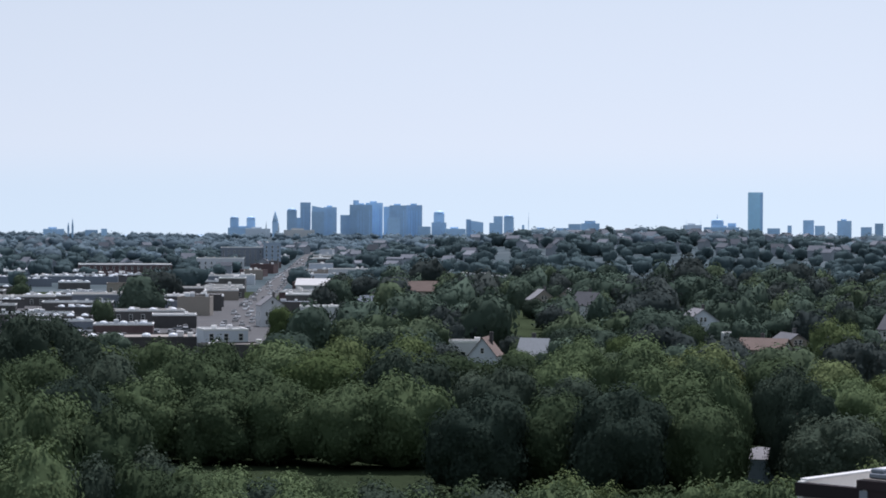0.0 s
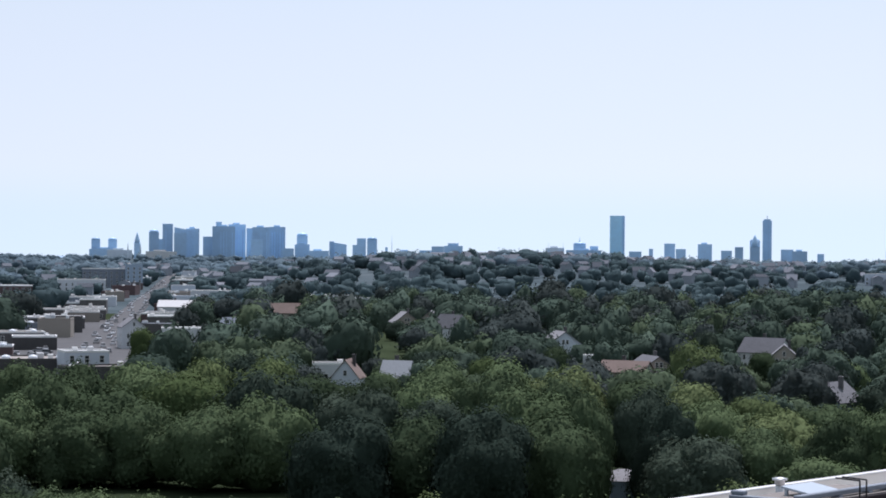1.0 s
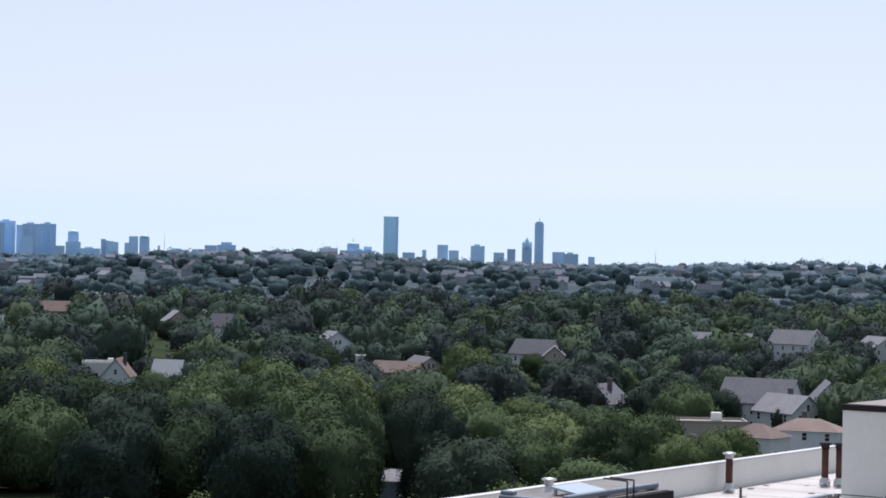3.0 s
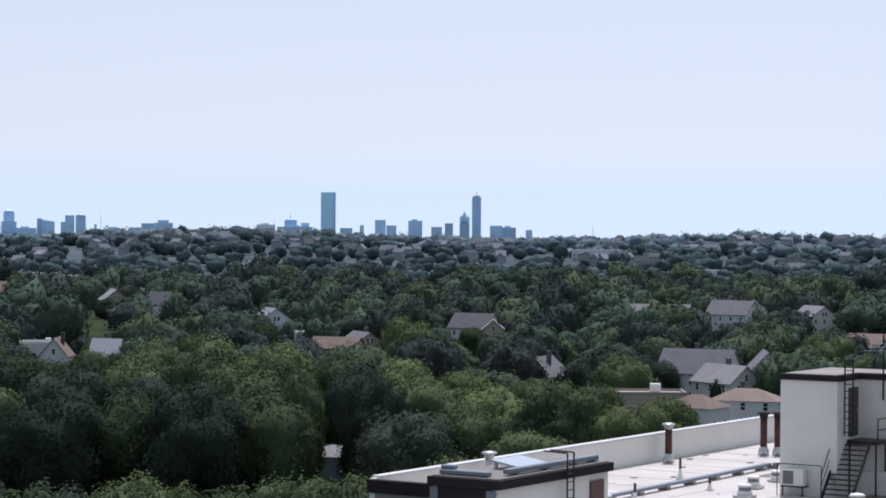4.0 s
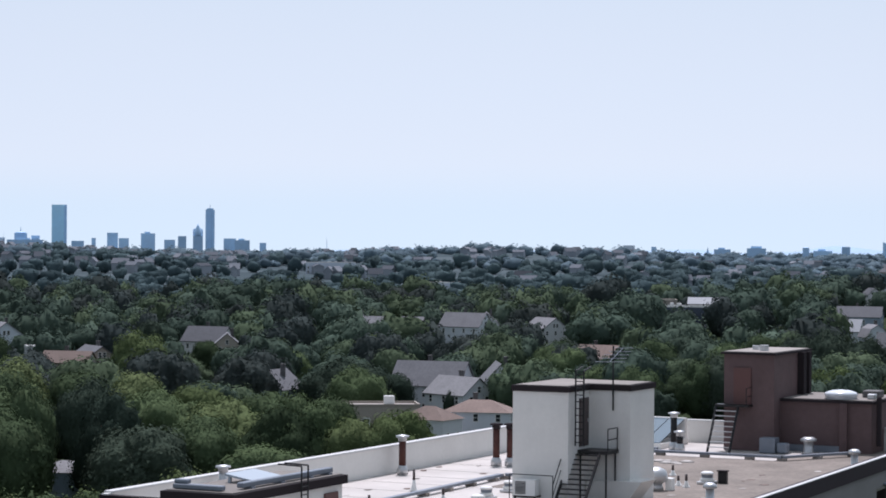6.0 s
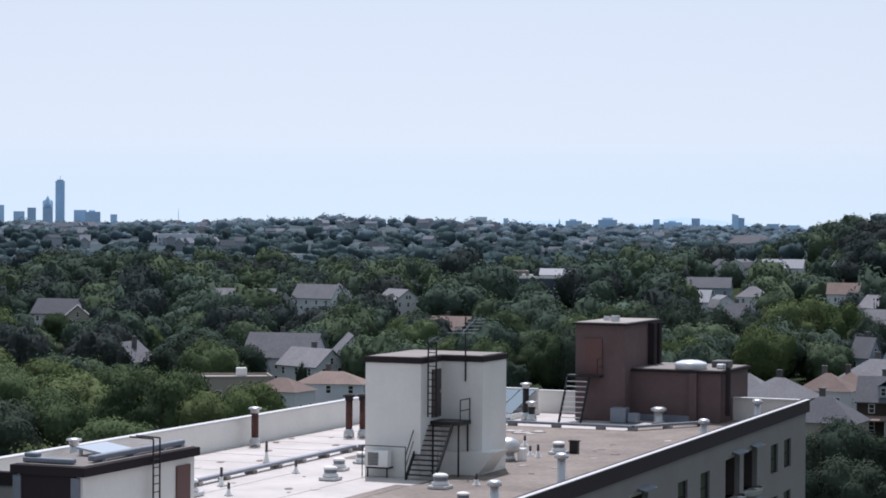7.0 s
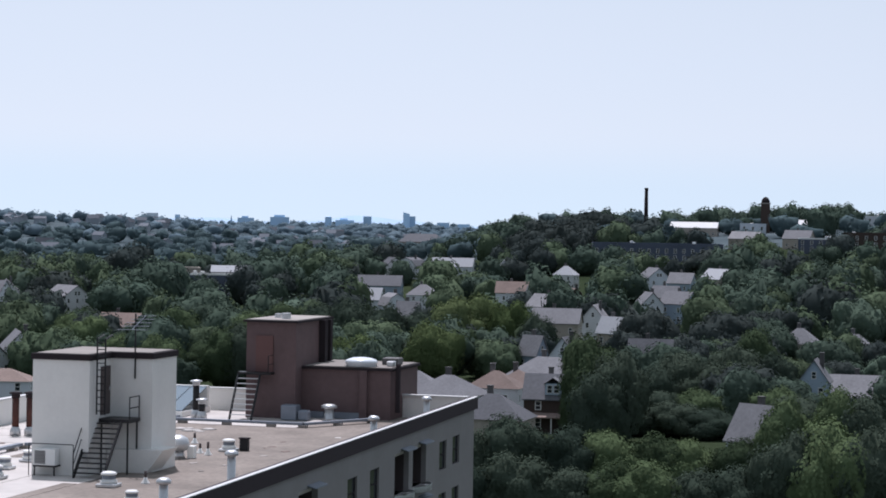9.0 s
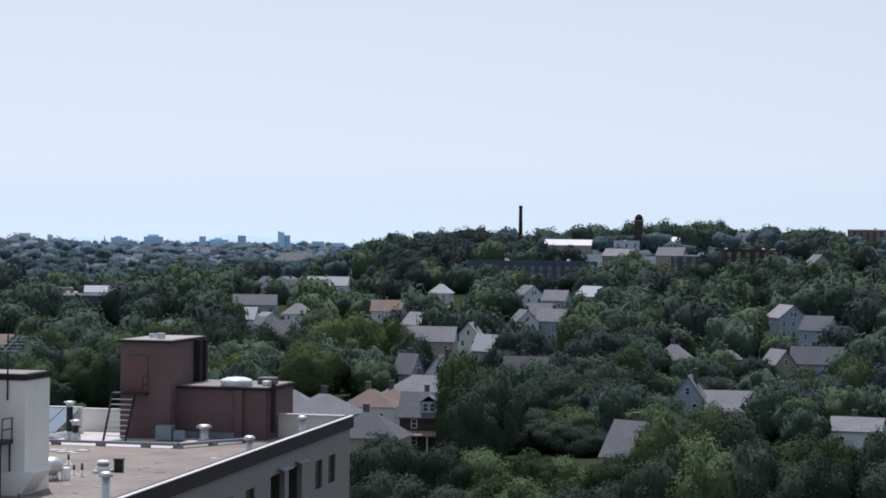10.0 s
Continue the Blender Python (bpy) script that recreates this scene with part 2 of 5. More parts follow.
faces += [(1 + i * nb + j, 1 + i * nb + (j + 1) % nb, 1 + (i + 1) * nb + (j + 1) % nb, 1 + (i + 1) * nb + j)
          for i in range(len(rings) - 2) for j in range(nb)]
me = bpy.data.meshes.new("ground")
me.from_pydata(verts, [], faces)
me.polygons.foreach_set("use_smooth", [True] * len(me.polygons))
me.materials.append(GRASS)
me.materials.append(GRASS_HAZE)
# rings from 1150 m out take the ground colour that holds the haze
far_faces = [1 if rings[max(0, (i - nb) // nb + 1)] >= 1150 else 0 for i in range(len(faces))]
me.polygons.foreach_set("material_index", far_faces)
tagged(new("ground", me), "grassy suburban ground rolling into low wooded hills", "ground", kind="structure")

# ---- trees ----
def crown_mesh(seed, leaves, leaf, core, lobes=15, tall=1.0, rough=0.06, body=0.62, loose=0.0):
    """A crown of about unit radius: billowing lobes round a body, as one lumpy skin under many small leaves. Returns points and triangles."""
    rng = np.random.RandomState(seed)
    k = np.arange(lobes) + 0.5
    z = 1 - 1.5 * k / lobes
    th = 2.4 * k + rng.uniform(-0.5, 0.5, lobes)
    flat = np.sqrt(1 - z * z)
    cen = np.stack([flat * np.cos(th), flat * np.sin(th), z], 1) * rng.uniform(0.46, 0.76, (lobes, 1))
    rad = rng.uniform(0.19, 0.42, lobes)
    cen, rad = np.vstack([cen, [[0, 0, -0.05]]]), np.append(rad, body)

    def skin(u):
        """How far the outermost lobe reaches in each direction, and which lobe it is."""
        b = u @ cen.T
        t = b * b - (cen ** 2).sum(1) + rad ** 2
        r = np.where(t > 0, b + np.sqrt(np.maximum(t, 0)), 0.05)
        return r.max(1), r.argmax(1)

    bm = bmesh.new()
    bmesh.ops.create_icosphere(bm, subdivisions=core, radius=1)
    unit = np.array([v.co[:] for v in bm.verts])
    tri = np.array([[v.index for v in f.verts] for f in bm.faces])
    bm.free()
    unit /= np.linalg.norm(unit, axis=1)[:, None]
    body_pts = unit * (skin(unit)[0] * (0.97 + rough * rng.normal(size=len(unit))))[:, None]
    body_pts[:, 2] = np.maximum(body_pts[:, 2], -0.66)
    pts, fac = [body_pts], [tri]
    if leaves:
        u = rng.normal(size=(leaves * 2, 3))
        u /= np.linalg.norm(u, axis=1)[:, None]
        u = u[u[:, 2] > -0.62][:leaves]
        n = len(u)
        r, who = skin(u)
        p = u * (r * (0.95 + 0.12 * rng.rand(n) + loose * rng.rand(n) ** 3))[:, None]
        nn = p - cen[who]
        nn = nn / np.linalg.norm(nn, axis=1)[:, None] + 0.35 * u + 0.22 * rng.normal(size=(n, 3))
        nn /= np.linalg.norm(nn, axis=1)[:, None]
        a = np.cross(nn, rng.normal(size=(n, 3)))
        a /= np.linalg.norm(a, axis=1)[:, None]
        b = np.cross(nn, a)
        s = (leaf * rng.uniform(0.6, 1.35, n))[:, None]
        quad = np.stack([p + s * a, p + s * (-0.5 * a + 0.8 * b), p + s * (-0.5 * a - 0.8 * b)], 1).reshape(-1, 3)
        pts.append(quad)
        fac.append(np.arange(n * 3).reshape(-1, 3) + len(body_pts))
    v = np.vstack(pts)
    v[:, 2] *= tall
    v[:, 2] -= v[:, 2].min()
    return v, np.vstack(fac)


def mesh_of(name, v, f, mat):
    me = bpy.data.meshes.new(name)
    me.vertices.add(len(v))
    me.vertices.foreach_set("co", np.asarray(v, np.float32).ravel())
    me.loops.add(f.size)
    me.loops.foreach_set("vertex_index", np.asarray(f, np.int32).ravel())
    me.polygons.add(len(f))
    me.polygons.foreach_set("loop_start", np.arange(0, f.size, f.shape[1], dtype=np.int32))
    me.update(calc_edges=True)
    me.materials.append(mat)
    return me


def trunk_mesh(seed):
    """A tapered trunk with five limbs that reach into the crown; one unit is the tree's height."""
    rng = random.Random(seed)
    bm = bmesh.new()
    lathe(bm, 0, 0, [(0.030, -0.02), (0.022, 0.06), (0.018, 0.3), (0.012, 0.55), (0.004, 0.8)], 7)
    for i in range(5):
        a, z = i * 1.26 + rng.random(), 0.2 + 0.07 * i
        bar(bm, (0, 0, z), (0.2 * math.cos(a), 0.2 * math.sin(a), z + 0.2), 0.007, 5)
    me = bpy.data.meshes.new("trunk")
    bm.to_mesh(me)
    bm.free()
    me.materials.append(BARK)
    return me


CROWNS = [mesh_of("crown", *crown_mesh(10 + i, 5000, 0.036, 3, 20 + 3 * i, (1.0, 1.15, 0.9, 1.25, 0.95, 1.1)[i], loose=0.12), LEAF) for i in range(6)]
CROWN_TALL = [max(v.co.z for v in c.vertices[:642]) for c in CROWNS]
TRUNKS = [trunk_mesh(i) for i in range(3)]
rng = random.Random(5)
taken = []


LEAVES = {"green": LEAF, "dark": LEAF_DARK, "light": LEAF_LIGHT}
LABELS = {"green": "broad leafy green tree with a rounded crown", "dark": "dark leaved tree with a dense rounded crown",
          "light": "light yellow green tree with a loose crown"}


def tree(az, d, height, radius, shade="green", form=None):
    """One tree: trunk and crown, standing on the ground."""
    k = rng.randrange(6) if form is None else form
    top = tagged(new("tree"), LABELS[shade], "tree", "trees of the near belt")
    top.matrix_world = Matrix.Translation(spot(az, d, -0.1)) @ pose(0, 0, 0, 0, 0, rng.uniform(0, 360))
    tr = new("trunk", TRUNKS[k % 3])
    tr.parent, tr.scale = top, (height, height, height)
    cr = new("crown", CROWNS[k])
    cr.material_slots[0].link = "OBJECT"
    cr.material_slots[0].material = LEAVES[shade]
    low = height * rng.uniform(-0.06, 0.01)
    cr.parent, cr.location, cr.scale = top, (0, 0, low), (radius, radius, (height - low) / CROWN_TALL[k])
    taken.append((az, d, radius))
    return top


def wood(name, count, d0, d1, az0, az1, size, proto, label, clear, power=1.0, seed=1, mat=None, wide=(0.48, 0.68)):
    """Woods too many to count, as one mesh."""
    r = np.random.RandomState(seed)
    vs, fs, k = [], [], 0
    for i in range(count):
        d = (d0 ** power + (d1 ** power - d0 ** power) * r.rand()) ** (1 / power)
        az = az0 + (az1 - az0) * r.rand()
        h, q = size * r.uniform(0.62, 1.0) * (1.35 if r.rand() < 0.25 else 1.0), proto[r.randint(len(proto))]
        if clear(az, d, h):
            continue
        w = h * r.uniform(*wide)
        th = r.uniform(0, 6.283)
        v = q[0].copy()
        x, y = v[:, 0] * math.cos(th) - v[:, 1] * math.sin(th), v[:, 0] * math.sin(th) + v[:, 1] * math.cos(th)
        p = spot(az, d)
        vs.append(np.stack([x * w + p.x, y * w + p.y, v[:, 2] / v[:, 2].max() * h + p.z - 0.3], 1))
        fs.append(q[1] + k)
        k += len(v)
    return tagged(new(name, mesh_of(name, np.vstack(vs), np.vstack(fs), mat or LEAF_FAR)), label, "woods", kind="stuff")

# ---- the apartment building whose roof lies below ----
TURN = pose(0, 0, 0, 0, 0, 47)
ROOF = 25.0
OU, OW = 90.0, 40.0
building = empty("apartment_building", TURN @ pose(OU, OW, 0), "grey stucco apartment block with a white flat roof and parapets", "building")


def in_block(name, bm, mat, parent=building, label=""):
    """A part of the block, drawn in the block's own metres: u along it, w across it, z up."""
    bmesh.ops.translate(bm, verts=bm.verts, vec=(-OU, -OW, 0))
    return part(name, bm, mat, parent, label)


def right(u):
    """Where the long street facade stands, across the block."""
    return 27.9 + (u - 60.0) * 0.0307


def wall_with_holes(holes, u0, u1, z0, z1, thick):
    """The long facade as one mesh, with real openings cut through it on a grid."""
    us = sorted({u0, u1, *(h[0] for h in holes), *(h[1] for h in holes)})
    zs = sorted({z0, z1, *(h[2] for h in holes), *(h[3] for h in holes)})
    bm = bmesh.new()
    for a, b in zip(us, us[1:]):
        for c, d in zip(zs, zs[1:]):
            mu, mz = (a + b) / 2, (c + d) / 2
            if any(h[0] < mu < h[1] and h[2] < mz < h[3] for h in holes):
                continue
            box(bm, a, b, 0, thick, c, d)
    bmesh.ops.remove_doubles(bm, verts=bm.verts, dist=0.001)
    for v in bm.verts:
        v.co.y += right(v.co.x)
    return bm


# openings of the facade, storey by storey: plain windows and wide balcony recesses
WINDOWS, BALCONIES = [], []
for floor in range(9):
    top = ROOF - 0.45 - 2.62 * floor
    for u in (63.0, 68.0, 74.5, 80.5, 85.0, 95.9, 99.7, 113.4, 116.4):
        WINDOWS.append((u, u + 1.6, top - 1.45, top))
    for u in (88.5, 104.2, 107.75):
        BALCONIES.append((u, u + 2.75, top - 1.75, top + 0.28))
in_block("wall", wall_with_holes(WINDOWS + BALCONIES, 60.25, 121.55, 0, ROOF + 0.75, 0.25), FACADE, label="grey stucco street facade")
for h in WINDOWS:
    w = right(h[0])
    bm = bmesh.new()
    for a, b, c, d in ((h[0], h[0] + 0.07, h[2], h[3]), (h[1] - 0.07, h[1], h[2], h[3]), (h[0] + 0.07, h[1] - 0.07, h[2], h[2] + 0.07),
                       (h[0] + 0.07, h[1] - 0.07, h[3] - 0.07, h[3]), (h[0] + 0.07, h[1] - 0.07, (h[2] + h[3]) / 2 - 0.03, (h[2] + h[3]) / 2 + 0.03)):
        box(bm, a, b, w + 0.14, w + 0.2, c, d)
    win = in_block("window", bm, FASCIA, label="dark framed sash window")
    for c, d in ((h[2] + 0.07, (h[2] + h[3]) / 2 - 0.03), ((h[2] + h[3]) / 2 + 0.03, h[3] - 0.07)):
        in_block("pane", boxed(h[0] + 0.07, h[1] - 0.07, w + 0.165, w + 0.175, c, d), GLASS, win)
for h in BALCONIES:
    w = right((h[0] + h[1]) / 2)
    bm = bmesh.new()
    box(bm, h[0], h[1], w + 1.3, w + 1.4, h[2], h[3])
    box(bm, h[0] - 0.1, h[0], w + 0.3, w + 1.4, h[2], h[3])
    box(bm, h[1], h[1] + 0.1, w + 0.3, w + 1.4, h[2], h[3])
    bal = in_block("balcony_recess", bm, DOOR_DARK, label="recessed balcony with dark back wall")
    # bowed slab with a rim, and a small hood over the opening
    n, mid, half = 8, (h[0] + h[1]) / 2, (h[1] - h[0]) / 2
    arc = [(mid + half * math.cos(math.pi * i / n), w - 0.55 * math.sin(math.pi * i / n)) for i in range(n + 1)]
    bm = bmesh.new()
    prism(bm, arc[::-1] + [(mid - half, w + 1.3), (mid + half, w + 1.3)], h[2] - 0.15, h[2] - 0.005)
    in_block("balcony_floor", bm, STUCCO, bal)
    bm = bmesh.new()
    for (a, b), (c, d) in zip(arc, arc[1:]):
        prism(bm, [(c, d), (a, b), (a, b + 0.06), (c, d + 0.06)], h[2] - 0.15, h[2] + 0.12)
    in_block("balcony_rim", bm, GALV, bal)
    bm = bmesh.new()
    slab(bm, [(h[0] + 1.2, w - 0.35, h[3] + 0.06), (h[1] + 0.15, w - 0.35, h[3] + 0.06), (h[1] + 0.15, w, h[3] + 0.16), (h[0] + 1.2, w, h[3] + 0.16)], 0.05)
    in_block("hood", bm, STEEL_BLUE, bal, "small sloping metal hood")
    in_block("balcony_door", boxed(mid - 0.9, mid + 0.9, w + 1.24, w + 1.3, h[2], h[3] - 0.1), GLASS, bal)
# dark fascia and pale coping on the long edge
bm = bmesh.new()
prism(bm, [(60, right(60) - 0.12), (121.95, right(121.95) - 0.12), (121.95, right(121.95) + 0.3), (60, right(60) + 0.3)], ROOF + 0.58, ROOF + 1.2)
in_block("fascia", bm, EDGE_BROWN, label="purple brown metal fascia band")
bm = bmesh.new()
prism(bm, [(60, right(60) - 0.14), (121.95, right(121.95) - 0.14), (121.95, right(121.95) + 0.06), (60, right(60) + 0.06)], ROOF + 1.204, ROOF + 1.24)
in_block("coping", bm, ROOF_WHITE, label="pale metal coping along the roof edge")
# the other outer walls
in_block("end_wall", boxed(121.55, 121.8, right(121.6) + 0.3, 51.0, 0, ROOF + 1.15), STUCCO)
in_block("end_wall", boxed(60, 60.25, 28.2, 42.5, 0, ROOF + 0.6), FACADE)
in_block("rear_wall", boxed(74.5, 121.55, 50.75, 51.0, 0, ROOF + 1.25), STUCCO, label="white parapet wall of the rear edge")
in_block("rear_wall", boxed(60.25, 74.5, 42.25, 42.5, 0, ROOF + 0.6), FACADE)
in_block("end_wall", boxed(74.5, 74.75, 42.5, 50.75, 0, ROOF + 0.75), FACADE)
in_block("fascia", boxed(74.42, 74.8, 42.5, 51.05, ROOF + 0.7, ROOF + 1.2), FASCIA)
in_block("coping", boxed(74.8, 121.9, 50.68, 51.08, ROOF + 1.25, ROOF + 1.33), ROOF_WHITE)
in_block("coping", boxed(121.45, 121.9, right(121.6) + 0.36, 50.67, ROOF + 1.15, ROOF + 1.23), ROOF_WHITE)
# the roof deck and its coverings
in_block("roof_deck", prism(bmesh.new(), [(60.25, right(60.25) + 0.26), (121.55, right(121.55) + 0.26), (121.55, 42.25), (60.25, 42.25)], ROOF - 0.4, ROOF - 0.02), MEMBRANE)
in_block("roof_deck", boxed(74.75, 121.55, 42.25, 50.75, ROOF - 0.4, ROOF - 0.02), MEMBRANE, label="white roof membrane")
bm = bmesh.new()
box(bm, 60.3, 121.5, 31.0, 42.3, ROOF - 0.02, ROOF)
box(bm, 74.8, 121.5, 42.3, 50.7, ROOF - 0.02, ROOF)
in_block("white_membrane", bm, MEMBRANE)
bm = bmesh.new()
prism(bm, [(60.3, right(60.3) + 0.27), (113.0, right(113.0) + 0.27), (113.0, 37.3), (60.3, 37.3)], ROOF, ROOF + 0.012)
prism(bm, [(94.6, 37.3), (113.0, 37.3), (113.0, 44.2), (94.6, 44.2)], ROOF, ROOF + 0.012)
prism(bm, [(113.0, right(113.0) + 0.27), (121.3, right(121.0) + 0.27), (121.3, 34.0), (116.0, 37.0), (113.0, 37.0)], ROOF, ROOF + 0.012)
in_block("grey_membrane", bm, GRAVEL, label="weathered grey brown gravel roofing")
in_block("walkway_strip", boxed(70, 86.5, 37.35, 37.95, ROOF, ROOF + 0.016), GRAVEL)
rs = random.Random(8)
bm = bmesh.new()
for i in range(15):
    u = 76 + 3.05 * i
    box(bm, u, u + 0.05, 45.3, 50.6, ROOF, ROOF + 0.006)
for u, w in ((75.5, 48.0), (75.5, 43.5), (75.5, 40.2)):
    box(bm, u, 88.8, w, w + 0.05, ROOF, ROOF + 0.006)
in_block("seams", bm, TAR, label="seams of the roof membrane")

for i in range(48):
    u, w = rs.uniform(76, 112), rs.choice((rs.uniform(38.3, 44.3), rs.uniform(45.6, 50.2), rs.uniform(31.5, 36.5)))
    if 88 < u < 95 and 35.5 < w < 41:
        continue
    n, r = 9, rs.uniform(0.08, 0.28)
    bm = bmesh.new()
    prism(bm, [(u + r * rs.uniform(0.7, 1.5) * math.cos(6.283 * k / n), w + r * rs.uniform(0.5, 1.0) * math.sin(6.283 * k / n)) for k in range(n)], ROOF + 0.012, ROOF + 0.018 + 0.0004 * i)
    in_block("roof_patch", bm, (TAR, MEMBRANE, SHINGLE_RED, TAR)[i % 4])
# white stucco penthouse with a notched corner
pent = in_block("penthouse", prism(bmesh.new(), [(89.1, 40.5), (89.1, 38.0), (91.35, 38.0), (91.35, 36.15), (94.1, 36.15), (94.1, 40.5)][::-1], ROOF, ROOF + 4.72), STUCCO,
                label="white stucco lift penthouse with notched corner")
e = 0.06
in_block("roof_trim", prism(bmesh.new(), [(89.1 - e, 40.5 + e), (89.1 - e, 38.0 - e), (91.35 - e, 38.0 - e), (91.35 - e, 36.15 - e), (94.1 + e, 36.15 - e), (94.1 + e, 40.5 + e)][::-1],
                            ROOF + 4.72, ROOF + 4.96), FASCIA, pent, "dark metal roof trim")
in_block("penthouse_roof", prism(bmesh.new(), [(89.2, 40.4), (89.2, 38.1), (91.45, 38.1), (91.45, 36.25), (94.0, 36.25), (94.0, 40.4)][::-1], ROOF + 4.96, ROOF + 4.99), TAR, pent)
in_block("door", boxed(90.25, 91.15, 37.93, 38.0, ROOF + 2.42, ROOF + 4.42), DOOR_DARK, pent, "dark brown steel roof door")
in_block("door_handle", boxed(91.0, 91.06, 37.87, 37.93, ROOF + 3.4, ROOF + 3.55), GALV, pent)
bm = bmesh.new()
for w in (37.62, 37.98):
    bar(bm, (89.55, w - 0.12, ROOF + 2.5), (89.55, w - 0.12, ROOF + 5.6), 0.035)
    bar(bm, (89.55, w - 0.12, ROOF + 5.6), (90.3, w - 0.12, ROOF + 5.75), 0.03)
for i in range(11):
    bar(bm, (89.55, 37.5, ROOF + 2.65 + 0.28 * i), (89.55, 37.86, ROOF + 2.65 + 0.28 * i), 0.022)
in_block("ladder", bm, BLACK, pent, "black steel wall ladder")
# low lean-to along the foot of the penthouse, its end leaning outwards
bm = bmesh.new()
quad = [(37.95, 0), (37.95, 0.95), (35.45, 1.0), (36.2, 0)]
near, far = ([bm.verts.new((u, w, ROOF + z)) for w, z in quad] for u in (90.9, 92.6))
bm.faces.new(near), bm.faces.new(far[::-1])
for i in range(4):
    bm.faces.new((near[(i + 1) % 4], near[i], far[i], far[(i + 1) % 4]))
bmesh.ops.recalc_face_normals(bm, faces=bm.faces)
in_block("lean_to", bm, STUCCO, pent, "low white flashed box")

# brick penthouse: tall stair tower and a low machine room
bt = in_block("brick_tower", boxed(118.0, 124.0, 38.65, 41.4, ROOF, ROOF + 5.05), BRICK, label="red brown brick stair tower")
in_block("roof_trim", boxed(117.85, 124.15, 38.5, 41.55, ROOF + 5.05, ROOF + 5.16), FASCIA, bt, "dark flat roof edge")
in_block("tower_roof", boxed(118.0, 124.0, 38.65, 41.4, ROOF + 5.16, ROOF + 5.2), TAR, bt)
in_block("tower_duct", boxed(122.0, 122.5, 38.3, 38.65, ROOF + 2.8, ROOF + 5.05), FASCIA, bt)
in_block("tower_duct", boxed(123.0, 123.4, 38.3, 38.65, ROOF + 2.8, ROOF + 5.05), FASCIA, bt)
in_block("door", boxed(117.93, 118.0, 39.9, 40.85, ROOF + 2.3, ROOF + 4.35), BROWN_DOOR, bt)
bm = bmesh.new()
bar(bm, (119.5, 39.7, ROOF + 5.2), (119.5, 39.7, ROOF + 5.5), 0.25, 10)
bar(bm, (120.5, 40.5, ROOF + 5.2), (120.5, 40.5, ROOF + 5.42), 0.18, 10)
in_block("roof_vent", bm, GALV, bt)
lb = in_block("brick_machine_room", boxed(119.1, 124.5, 33.75, 38.65, ROOF, ROOF + 2.6), BRICK, label="low red brown brick machine room")
in_block("roof_trim", boxed(118.98, 124.6, 33.6, 38.64, ROOF + 2.6, ROOF + 2.74), FASCIA, lb)
in_block("machine_room_roof", boxed(119.15, 124.4, 33.75, 38.5, ROOF + 2.74, ROOF + 2.78), TAR, lb)
for w in (33.32, 33.55):
    in_block("duct", boxed(119.3 + 3.4 * (w - 33.32), 119.55 + 3.4 * (w - 33.32), w, w + 0.2, ROOF + 0.4, ROOF + 2.95), FASCIA, lb, "dark metal duct")
in_block("roof_unit", boxed(121.4, 122.4, 34.0, 34.9, ROOF + 2.78, ROOF + 3.15, bevel=0.04), SHOPFRONT, lb)
in_block("roof_unit", boxed(120.2, 120.7, 33.9, 34.3, ROOF + 2.78, ROOF + 3.05, bevel=0.04), GALV, lb)
in_block("pilaster", boxed(118.9, 119.1, 35.0, 35.4, ROOF, ROOF + 2.6), BRICK, lb)
in_block("flashing", boxed(118.95, 119.1, 35.4, 38.6, ROOF + 0.02, ROOF + 0.35), STEEL_BLUE, lb)
bm = bmesh.new()
lathe(bm, 119.9, 35.6, [(0.84, ROOF + 2.78), (0.84, ROOF + 2.96), (0.9, ROOF + 3.0), (0.8, ROOF + 3.12), (0.5, ROOF + 3.22), (0.1, ROOF + 3.26)], 18)
in_block("dome_skylight", bm, POLYCARB, lb, "milky white dome skylight")

# stair house at the near end, only its upper half in sight
sh = in_block("stair_house", boxed(66.0, 73.5, 40.05, 42.6, ROOF, ROOF + 2.3), STUCCO, label="white stair house with dark fascia")
in_block("roof_trim", boxed(65.85, 73.65, 39.9, 42.75, ROOF + 2.3, ROOF + 2.6), FASCIA, sh, "dark metal roof edge")
in_block("stair_house_roof", boxed(66.0, 73.5, 40.05, 42.6, ROOF + 2.6, ROOF + 2.64), TAR, sh)
in_block("dark_infill", boxed(65.93, 66.0, 40.3, 42.4, ROOF, ROOF + 2.3), FASCIA, sh)
in_block("post", boxed(65.88, 66.06, 42.36, 42.66, ROOF, ROOF + 2.25), STEEL_BLUE, sh)
in_block("post", boxed(65.88, 66.06, 40.15, 40.45, ROOF, ROOF + 2.25), STEEL_BLUE, sh)
in_block("door", boxed(72.15, 73.1, 39.98, 40.05, ROOF, ROOF + 2.05), BROWN_DOOR, sh, "red brown roof door")
bm = bmesh.new()
for u in (70.05, 70.5):
    bar(bm, (u, 39.75, ROOF), (u, 39.75, ROOF + 3.2), 0.03)
    bar(bm, (u, 39.75, ROOF + 3.2), (u - 0.15, 40.6, ROOF + 3.25), 0.03)
for i in range(10):
    bar(bm, (70.05, 39.75, ROOF + 0.25 + 0.28 * i), (70.5, 39.75, ROOF + 0.25 + 0.28 * i), 0.02)
in_block("ladder", bm, BLACK, sh, "black steel ladder")
bm = bmesh.new()
slab(bm, [(68.7, 40.9, ROOF + 2.78), (70.7, 40.9, ROOF + 2.78), (70.7, 42.0, ROOF + 2.96), (68.7, 42.0, ROOF + 2.96)], 0.07)
for u in (68.8, 70.6):
    box(bm, u - 0.05, u + 0.05, 41.8, 41.9, ROOF + 2.64, ROOF + 2.9)
